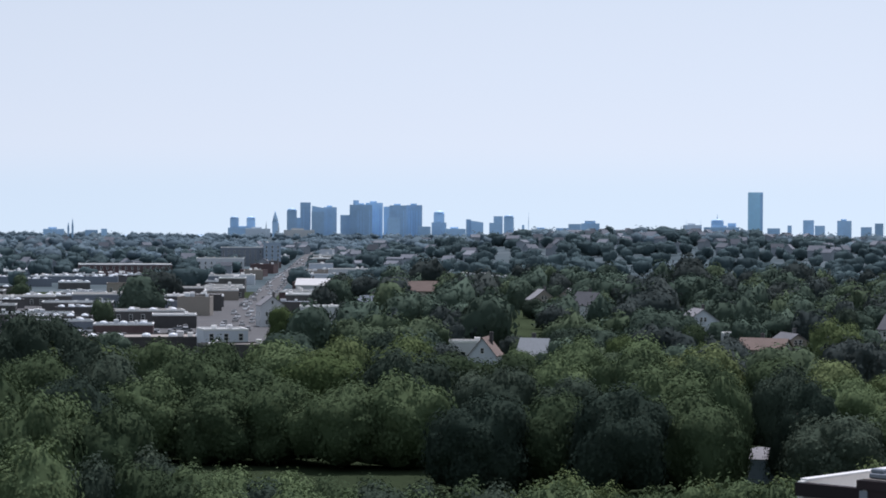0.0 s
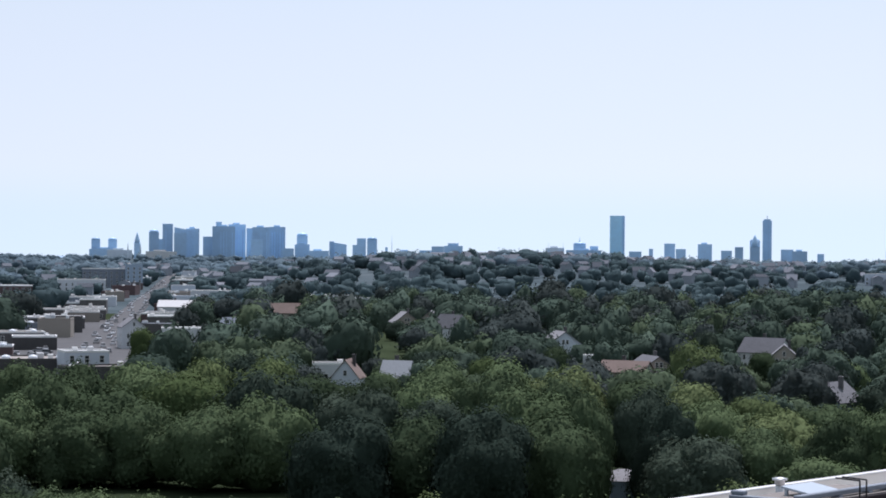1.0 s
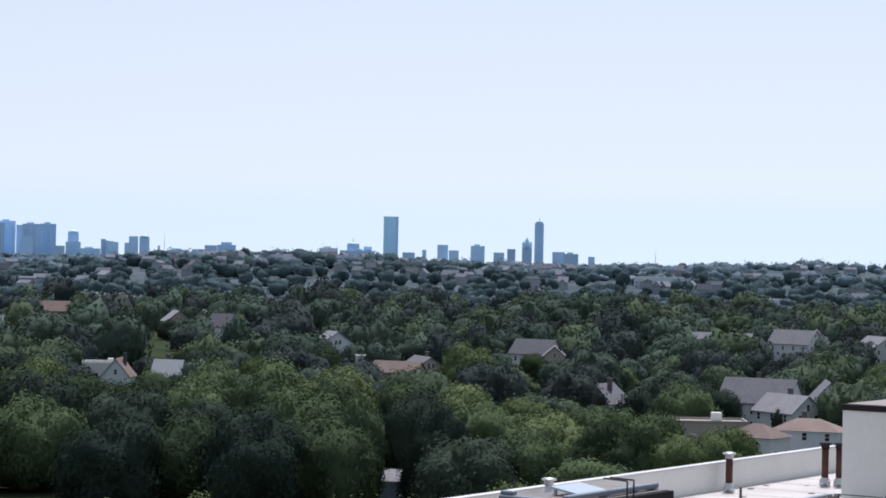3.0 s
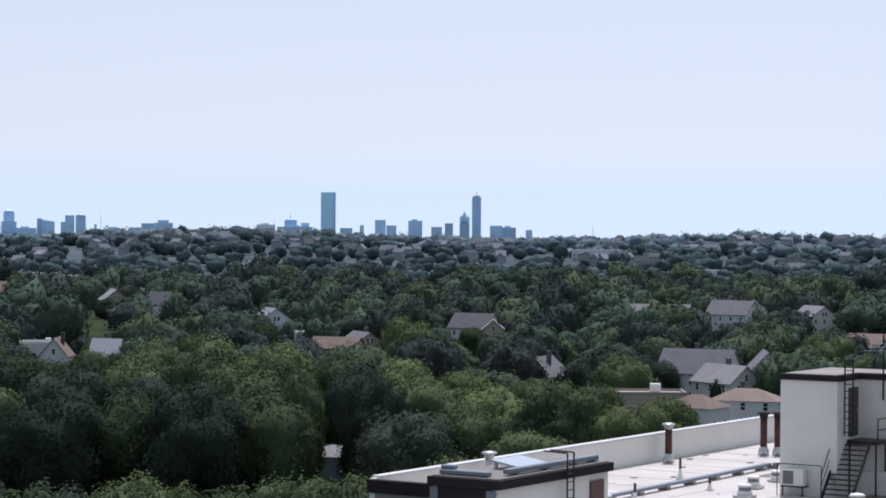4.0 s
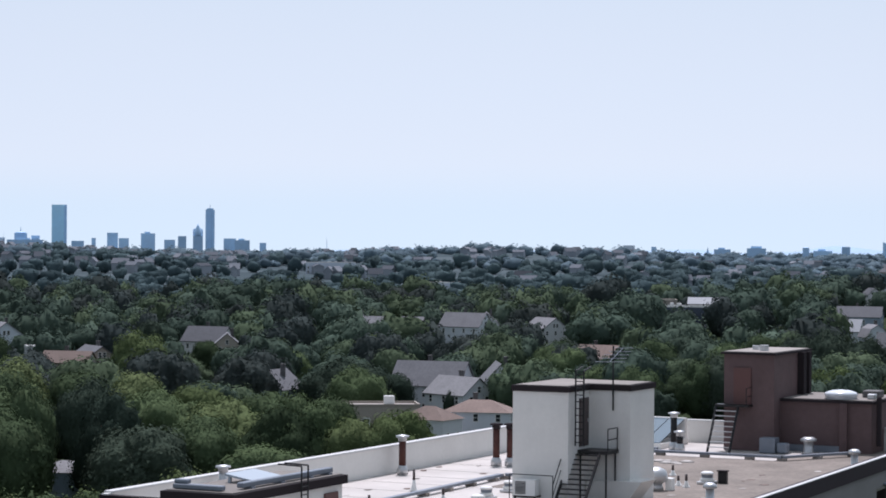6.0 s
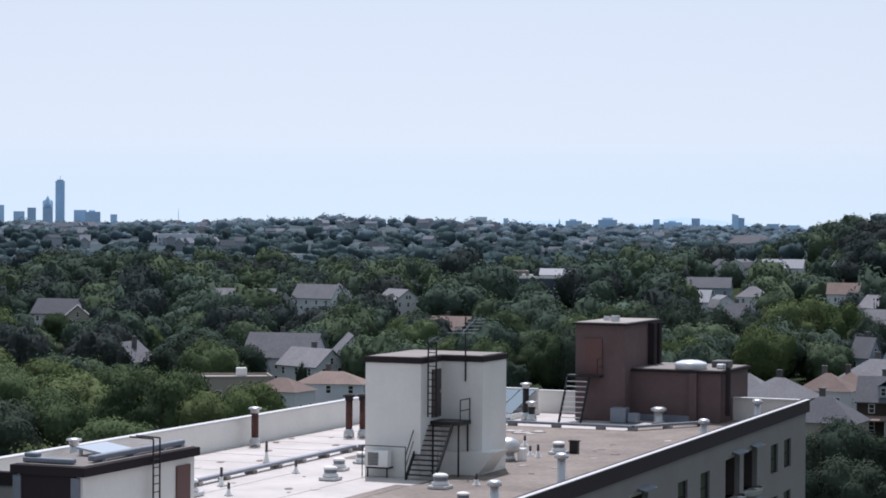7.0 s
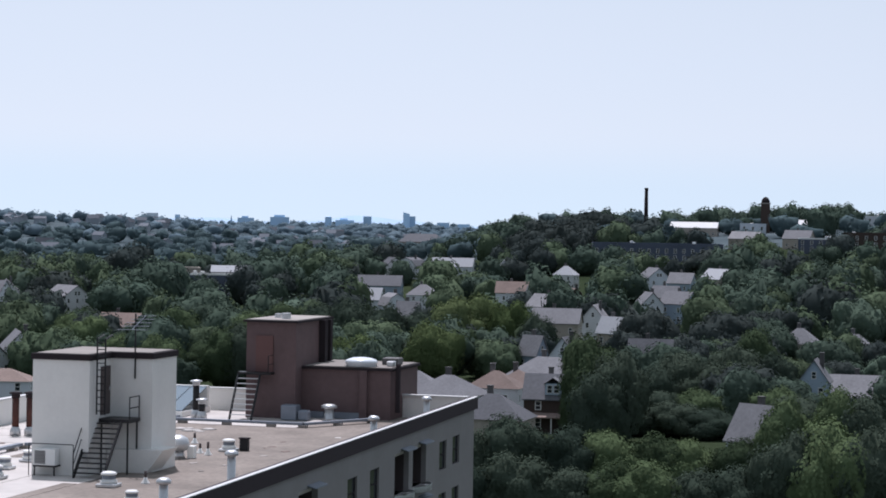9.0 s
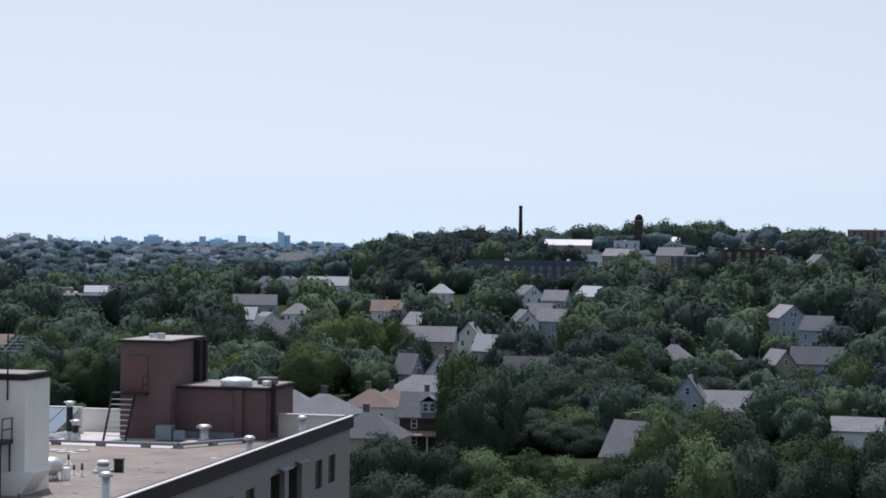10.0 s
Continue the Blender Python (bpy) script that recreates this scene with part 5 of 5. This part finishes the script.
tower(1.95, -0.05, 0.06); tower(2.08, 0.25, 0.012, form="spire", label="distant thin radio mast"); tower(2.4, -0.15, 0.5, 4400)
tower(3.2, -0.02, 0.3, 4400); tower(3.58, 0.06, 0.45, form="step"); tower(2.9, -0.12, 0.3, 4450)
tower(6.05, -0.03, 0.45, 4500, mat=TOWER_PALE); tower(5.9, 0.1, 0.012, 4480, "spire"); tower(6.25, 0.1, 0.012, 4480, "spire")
tower(6.65, 0.12, 0.3, 4500, "dome", label="distant domed hall in painted blue haze"); tower(6.65, 0.24, 0.05, 4520, "spire", label="distant lantern above the dome"); tower(6.75, -0.08, 0.85, 4450); tower(7.0, 0.02, 0.2, 4480)
# A darker second box puts the glass skyscraper's shaded end into colour.
tower(7.53, 0.765, 0.30, 4600, mat=GLASS_TOWER, label="tall blue mirror glass skyscraper", depth=0.25); tower(7.71, 0.765, 0.06, 4605, mat=TOWER, label="narrow end of the glass skyscraper in painted shade", depth=1.5)
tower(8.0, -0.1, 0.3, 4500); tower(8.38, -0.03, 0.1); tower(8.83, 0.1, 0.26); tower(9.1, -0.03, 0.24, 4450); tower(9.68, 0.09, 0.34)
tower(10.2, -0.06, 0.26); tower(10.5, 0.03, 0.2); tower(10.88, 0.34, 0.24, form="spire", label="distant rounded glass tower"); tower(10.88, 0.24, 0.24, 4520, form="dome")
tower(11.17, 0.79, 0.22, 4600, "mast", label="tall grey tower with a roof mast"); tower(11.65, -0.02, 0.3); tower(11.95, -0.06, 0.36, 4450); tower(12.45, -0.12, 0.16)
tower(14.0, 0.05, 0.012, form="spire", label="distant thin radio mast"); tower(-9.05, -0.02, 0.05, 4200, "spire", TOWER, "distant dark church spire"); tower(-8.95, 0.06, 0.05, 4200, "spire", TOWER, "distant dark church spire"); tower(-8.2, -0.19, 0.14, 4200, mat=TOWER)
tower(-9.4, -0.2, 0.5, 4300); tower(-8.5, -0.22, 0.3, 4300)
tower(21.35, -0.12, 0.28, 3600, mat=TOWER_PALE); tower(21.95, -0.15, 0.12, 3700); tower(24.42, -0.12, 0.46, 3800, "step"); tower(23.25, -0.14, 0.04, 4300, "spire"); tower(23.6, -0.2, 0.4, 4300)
tower(25.6, -0.13, 0.16, 4200, "dome"); tower(26.0, -0.22, 0.45, 4200); tower(26.55, -0.12, 0.2, 4300); tower(27.5, 0.0, 0.16, 4000, "slant"); tower(27.6, -0.1, 0.24, 4010, label="distant tower with stepped side in painted blue haze"); tower(28.4, -0.24, 0.3, 4200); tower(28.9, -0.27, 0.3, 4200)
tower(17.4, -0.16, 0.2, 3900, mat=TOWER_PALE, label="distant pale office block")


def ridge_line(name, az0, az1, d, heights, label):
    """A far bare ridge, by heights above the level in degrees."""
    bm = bmesh.new()
    n = 60
    rows = []
    for i in range(n + 1):
        k = i / n
        j = k * (len(heights) - 1)
        a = min(int(j), len(heights) - 2)
        s = j - a
        s = s * s * (3 - 2 * s)
        el = heights[a] * (1 - s) + heights[a + 1] * s + 0.008 * noise.noise(Vector((i * 0.7, d, 0)))
        az = az0 + (az1 - az0) * k
        crest = Vector((d * math.sin(radians(az)), d * math.cos(radians(az)), 36 + d * math.tan(radians(el))))
        foot = Vector(((d - 170) * math.sin(radians(az)), (d - 170) * math.cos(radians(az)), -6))
        back = Vector(((d + 60) * math.sin(radians(az)), (d + 60) * math.cos(radians(az)), -6))
        rows.append([bm.verts.new(foot), bm.verts.new(crest), bm.verts.new(back)])
    for r, s in zip(rows, rows[1:]):
        for i in range(2):
            f = bm.faces.new((r[i], s[i], s[i + 1], r[i + 1]))
            f.smooth = True
    bmesh.ops.recalc_face_normals(bm, faces=bm.faces)
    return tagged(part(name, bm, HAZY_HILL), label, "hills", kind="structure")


ridge_line("hills_far", 11.5, 22, 4860, [-0.42, -0.36, -0.27, -0.22, -0.23, -0.26, -0.24, -0.3], "far wooded hills in painted blue haze on the horizon")
ridge_line("hills_far_west", 20.5, 31, 4870, [-0.36, -0.24, -0.21, -0.28, -0.25, -0.1, -0.2, -0.33, -0.3, -0.34], "far rounded hill in painted blue haze on the horizon")
ridge_line("hills_far_east", -16, 12, 4880, [-0.36, -0.33, -0.34, -0.32, -0.34, -0.36, -0.35, -0.34, -0.36], "far flat horizon in painted blue haze")

# ---- trees, nearest first ----
def top_at(points, az):
    """Interpolates (bearing, height above the level) pairs."""
    for (a, e1), (b, e2) in zip(points, points[1:]):
        if a <= az <= b:
            return e1 + (e2 - e1) * (az - a) / (b - a)
    return points[0][1] if az < points[0][0] else points[-1][1]


def tall(az, d, el):
    return max(5.0, 36 + d * math.tan(radians(el)) - land(az, d))


def near_house(az, d, h=12.0):
    """Whether a tree would stand in a house, or before it and too high to leave its upper part in sight."""
    for a, e4, top, w in HOUSES:
        side = abs(az - a) * 0.01745
        if e4 - 150 < d < e4 + w + 6 and side * d < w + 3.5:
            if d > e4 - w - 6:
                return True
            z = land(az, d) + h
            if side * d < w * 0.5 and (z - 36) / d > (land(a, e4) + top - 36) / e4:
                return True
    return False


# the high belt beyond the lawn
BELT = [(-13, -2.5), (-10.2, -2.55), (-8.6, -2.8), (-6, -2.72), (-4.6, -3.0), (-3.2, -2.7), (-1.8, -2.85), (-0.6, -2.7), (0.9, -3.25), (2.2, -3.0),
        (3.4, -2.68), (5.7, -2.66), (7, -2.95), (8, -3.2), (9.4, -3.2), (11, -3.5), (12.5, -3.7)]
az = -13.0
while az < 12.6:
    d = 425 + rng.uniform(-12, 12)
    if not near_house(az, d, 1):
        tree(az, d, tall(az, d, top_at(BELT, az) + rng.uniform(-0.12, 0.08)), rng.uniform(7.2, 9.5), rng.choice(("green", "green", "light")))
    az += rng.uniform(1.25, 1.7)
az = -13.0
while az < 12.6:
    d = 378 + rng.uniform(-10, 10)
    if abs(az - 7.7) > 0.55:
        tree(az, d, tall(az, d, top_at(BELT, az) - rng.uniform(0.2, 0.5)), rng.uniform(7.5, 9.8), rng.choice(("green", "green", "dark", "light")))
    az += rng.uniform(1.5, 2.0)
az = -9.0
while az < 12.6:
    d = (350 if az < -0.3 else 320) + rng.uniform(-8, 8)
    if abs(az - 7.75) > 1.15:
        tree(az, d, tall(az, d, top_at(BELT, az) - rng.uniform(0.7, 1.5)), rng.uniform(6.4, 8.6), rng.choice(("green", "green", "dark")))
    az += rng.uniform(1.4, 1.9)
for az, d, el in ((33.3, 388, -4.6), (34.1, 386, -4.45), (34.9, 384, -4.6), (39.7, 420, -4.2), (40.3, 428, -3.9), (36.9, 395, -4.2)):
    tree(az, d, tall(az, d, el), 5.5, "dark")
tree(6.75, 326, 15.5, 4.8, "green")
tree(8.75, 328, 15.0, 5.0, "dark")
tree(-10.1, 415, tall(-10.1, 415, -2.15), 8.5, "dark")
tree(-9.2, 418, tall(-9.2, 418, -2.2), 8.0, "dark")
# single trees that stand out
tree(5.45, 362, tall(5.45, 362, -3.4), 8.6, "green")
tree(1.3, 360, tall(1.3, 360, -3.45), 7.5, "dark")
tree(3.2, 358, tall(3.2, 358, -3.7), 7.5, "dark")
tree(8.2, 372, tall(8.2, 372, -3.35), 6.0, "dark")
tree(9.5, 500, tall(9.5, 500, -2.25), 7.4, "light")
tree(10.0, 470, tall(10.0, 470, -2.75), 6.5)
tree(14.5, 470, tall(14.5, 470, -2.85), 10.0, "dark")
tree(15.3, 474, tall(15.3, 474, -3.1), 7.5, "dark")
tree(11.9, 480, tall(11.9, 480, -3.1), 5.5, "dark")
for az, el in ((12.9, -3.95), (13.5, -3.75), (14.2, -3.8), (14.8, -4.3), (15.5, -4.15), (16.0, -4.1), (13.2, -4.6), (14.0, -4.7)):
    tree(az, 352 + rng.uniform(-8, 8), tall(az, 352, el), rng.uniform(4.8, 6.2), "light" if az > 14.5 else "green")
tree(17.05, 462, 6.2, 1.7, "dark", 3)
tree(17.0, 425, tall(17.0, 425, -4.35), 4.5, "dark")
tree(11.1, 640, 8.5, 5.5, "green")
tree(2.2, 880, 8.0, 5.0, "dark")
tree(2.8, 886, 8.5, 5.0, "green")
# trees at the foot of the view, before the lawn
for az, d, el, r, kind in ((-12.2, 262, -3.3, 7, "green"), (-11.0, 270, -3.5, 6.5, "green"), (-10.1, 255, -4.1, 6.5, "green"), (-9.2, 262, -4.15, 6.8, "green"),
                           (-8.2, 258, -4.35, 6.5, "green"), (-7.3, 255, -5.4, 5, "dark"), (-6.7, 250, -5.7, 4.5, "dark"), (-11.5, 225, -5.2, 6, "green"),
                           (-10.0, 222, -5.3, 6, "green"), (-8.6, 225, -5.6, 5.5, "dark"), (-7.4, 226, -5.7, 5.5, "green"), (-6.0, 235, -5.85, 5, "green"),
                           (-4.9, 238, -5.95, 5, "green"), (-3.7, 238, -6.05, 4.5, "green"), (-2.6, 232, -6.15, 4.5, "green"), (-1.5, 232, -6.25, 4.5, "green"), (-0.5, 234, -6.3, 4.5, "dark"), (0.6, 232, -6.35, 4.5, "dark")):
    tree(az, d, tall(az, d, el), r, kind)
for i in range(16):
    az = -6.4 + 0.98 * i
    tree(az, 206 + rng.uniform(-6, 6), tall(az, 206, -6.3 + rng.uniform(-0.15, 0.1)), rng.uniform(4.6, 5.6), rng.choice(("green", "dark", "green")))
for az, d, el, r, kind in ((1.6, 226, -6.5, 4, "light"), (2.9, 224, -6.0, 4.5, "light"), (4.0, 226, -6.25, 4.5, "light"), (5.2, 232, -6.35, 4.2, "green"),
                           (6.3, 228, -6.3, 4, "light"), (7.2, 226, -6.3, 4.2, "light"), (8.1, 222, -6.1, 4.8, "light"), (9.2, 232, -6.0, 4.5, "light"), (10.4, 226, -5.6, 5, "light"), (11.4, 226, -5.7, 5, "light")):
    tree(az, d, tall(az, d, el), r, kind)
# behind the brick tower
for az, d, el, r, kind in ((22.0, 560, -2.35, 7, "green"), (22.9, 575, -2.3, 7, "dark"), (23.7, 560, -2.45, 7, "green"), (24.6, 590, -2.2, 7, "green"), (25.4, 560, -2.25, 7, "dark"),
                           (26.2, 555, -2.1, 7.5, "dark"), (27.0, 550, -2.2, 7.5, "dark"), (27.8, 555, -2.4, 7, "dark"), (28.7, 560, -2.0, 7.5, "light"), (29.4, 565, -1.95, 8, "light"),
                           (30.1, 560, -2.1, 7, "light"), (28.2, 530, -2.8, 6, "green"), (29.2, 530, -2.8, 6.5, "green"), (20.8, 520, -3.0, 6, "green"), (21.6, 510, -3.1, 6, "green"), (22.6, 500, -3.2, 6.5, "green"),
                           (23.4, 500, -3.4, 6, "light"), (19.9, 560, -2.6, 6, "green"), (26.6, 500, -3.0, 6.5, "dark"), (25.7, 500, -3.0, 6.5, "green"), (27.6, 500, -3.1, 6.5, "dark")):
    tree(az, d, tall(az, d, el), r, kind)
# the great tree and the dark belt past the corner
tree(32.05, 378, tall(32.05, 378, -2.85), 6.0, "green")
tree(32.75, 372, tall(32.75, 372, -3.25), 5.5, "dark")
tree(32.25, 366, tall(32.25, 366, -3.8), 5.2, "dark")
for az, d, el, r, kind in ((33.6, 420, -3.6, 5.5, "dark"), (34.3, 430, -3.25, 6.5, "dark"), (35.0, 425, -3.5, 6, "dark"), (35.6, 450, -3.05, 6.5, "dark"), (36.4, 450, -3.2, 6, "dark"),
                           (33.9, 405, -4.2, 5.5, "dark"), (34.7, 405, -4.1, 5.5, "green"), (35.9, 425, -4.0, 5.5, "dark"), (36.6, 405, -4.0, 6, "green"), (37.9, 560, -3.0, 7, "dark"), (38.7, 570, -2.9, 7, "dark"),
                           (39.9, 470, -3.35, 6.5, "green"), (40.8, 480, -3.3, 7, "green"), (41.6, 500, -3.0, 7, "dark"), (42.6, 470, -3.3, 7, "green")):
    tree(az, d, tall(az, d, el), r, kind)
RIGHT = [(28.5, -5.3), (30.4, -4.9), (31.2, -5.15), (33, -5.2), (34.6, -5.2), (36.1, -5.3), (36.5, -4.4), (37.5, -3.95), (39, -4.2), (40, -4.6), (41.5, -4.6), (43, -4.4)]
az = 28.0
while az < 43.5:
    for d, dz in ((305, 0.0), (272, -0.75)):
        a = az + rng.uniform(-0.3, 0.3)
        tree(a, d, tall(a, d, top_at(RIGHT, a) + dz + rng.uniform(-0.15, 0.1)), rng.uniform(4.2, 6.0), rng.choice(("green", "dark", "dark")))
    az += rng.uniform(0.95, 1.25)
near_rng = random.Random(9)
count = 0
while count < 30:
    az, d = near_rng.uniform(-13, 43.5), near_rng.uniform(455, 690)
    if near_house(az, d, 12) or (az < -4 and d > 560):
        continue
    tree(az, d, near_rng.uniform(9.5, 14), near_rng.uniform(5, 7), near_rng.choice(("green", "green", "dark", "light")))
    count += 1


def open_ground(az, d, h):
    """Where no tree of the woods may stand: streets, lots, houses and the shops."""
    r = road_at(d)
    if r is not None and abs(az - r) * 0.01745 * d < 10:
        return True
    if near_house(az, d, h):
        return True
    if az < -3.2 and 560 < d < 1250:
        return noise.noise(Vector((az * 1.3, d * 0.012, 3))) < 0.02 and noise.noise(Vector((az * 4.1, d * 0.03, 8))) < 0.25
    return False


NEARP = [crown_mesh(90 + i, 1100, 0.06, 3, 13 + i, loose=0.1) for i in range(4)]
MID = [crown_mesh(40 + i, 420, 0.085, 2, 10 + i, loose=0.1) for i in range(5)]
FARP = [crown_mesh(60 + i, 80 if i < 2 else 36, 0.12, 2 if i < 3 else 1, 8, rough=0.09) for i in range(4)]
for mat, share, seed, tone in ((LEAF_FAR, 0.5, 1, "green"), (LEAF_FAR_DARK, 0.26, 31, "dark green"), (LEAF_FAR_LIGHT, 0.24, 61, "light green")):
    wood("near_woods", int(330 * share), 425, 640, -13.5, 44, 12, NEARP, "leafy " + tone + " trees between the near houses", open_ground, 1.3, seed + 7, mat)
    wood("garden_trees", int(160 * share), 400, 560, 32.5, 44, 9.0, NEARP, "leafy " + tone + " garden trees between the houses", open_ground, 1.2, seed + 20, mat)
    wood("suburban_woods", int(1020 * share), 620, 1250, -13.5, 44, 15, MID, tone + " suburban trees standing between the houses", open_ground, 1.5, seed, mat)
wood("hillside_woods", 90, 1130, 1310, 29.5, 33.0, 12.5, MID, "dark green trees on the flank of the campus hill", open_ground, 1.0, 13, LEAF_FAR_DARK)
wood("hillside_woods", 250, 1330, 1500, 29, 44.5, 13, MID, "green trees along the crest of the campus hill", open_ground, 1.0, 11)
wood("distant_woods", 1700, 1180, 2200, -13.5, 44, 11, FARP[:2], "distant green trees between rooftops", open_ground, 1.5, 2, LEAF_VALE_HAZE, (0.62, 0.95))
wood("hill_woods", 3500, 1950, 4700, -14, 44, 11, FARP[2:], "distant green woods over low hills in painted haze", open_ground, 1.3, 3, LEAF_HILL_HAZE, (0.7, 1.25))

# ---- far roofs among the woods ----
def far_roofs(name, zones, seed, label):
    """Hundreds of far houses as one mesh: walls and gabled roofs in one pale tone range."""
    r = random.Random(seed)
    vw, fw, vr, fr = [], [], [], []
    for d0, d1, az0, az1 in (z[1:] for z in zones for _ in range(z[0])):
        d, az = d0 + (d1 - d0) * r.random(), az0 + (az1 - az0) * r.random()
        p = spot(az, d)
        q = radians(r.uniform(0, 180))
        w, l, e5, g = r.uniform(2.8, 4), r.uniform(3.5, 6.5), r.uniform(5.6, 7.5), r.uniform(8, 10)
        c, s = math.cos(q), math.sin(q)

        def at(x, y, z):
            return (p.x + x * c - y * s, p.y + x * s + y * c, p.z + z)

        k = len(vw)
        vw += [at(-w, -l, -1), at(w, -l, -1), at(w, l, -1), at(-w, l, -1), at(-w, -l, e5), at(w, -l, e5), at(w, l, e5), at(-w, l, e5), at(0, -l, g), at(0, l, g)]
        fw += [(k, k + 1, k + 5, k + 4), (k + 1, k + 2, k + 6, k + 5), (k + 2, k + 3, k + 7, k + 6), (k + 3, k, k + 4, k + 7), (k + 4, k + 5, k + 8), (k + 6, k + 7, k + 9)]
        k = len(vr)
        u = w + 0.5
        vr += [at(-u, -l - 0.4, e5 - 0.4), at(0, -l - 0.4, g + 0.1), at(u, -l - 0.4, e5 - 0.4), at(-u, l + 0.4, e5 - 0.4), at(0, l + 0.4, g + 0.1), at(u, l + 0.4, e5 - 0.4)]
        fr += [(k, k + 1, k + 4, k + 3), (k + 1, k + 2, k + 5, k + 4), (k, k + 3, k + 5, k + 2)]
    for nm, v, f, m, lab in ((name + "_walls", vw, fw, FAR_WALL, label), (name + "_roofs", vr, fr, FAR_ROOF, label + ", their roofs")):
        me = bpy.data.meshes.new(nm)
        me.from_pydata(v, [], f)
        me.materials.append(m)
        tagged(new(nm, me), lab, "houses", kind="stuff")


# Far walls and roofs: the haze's bluish cast is part of both colours.
FAR_WALL = material("far clapboard with painted haze", (0.40, 0.43, 0.47), 0.8, stain=0.1, stain_size=20, island=0.3, tint=(0.20, 0.22, 0.25))
FAR_ROOF = material("far shingles with painted haze", (0.095, 0.11, 0.135), 0.9, stain=0.1, stain_size=20, island=0.5, tint=(0.15, 0.16, 0.18))
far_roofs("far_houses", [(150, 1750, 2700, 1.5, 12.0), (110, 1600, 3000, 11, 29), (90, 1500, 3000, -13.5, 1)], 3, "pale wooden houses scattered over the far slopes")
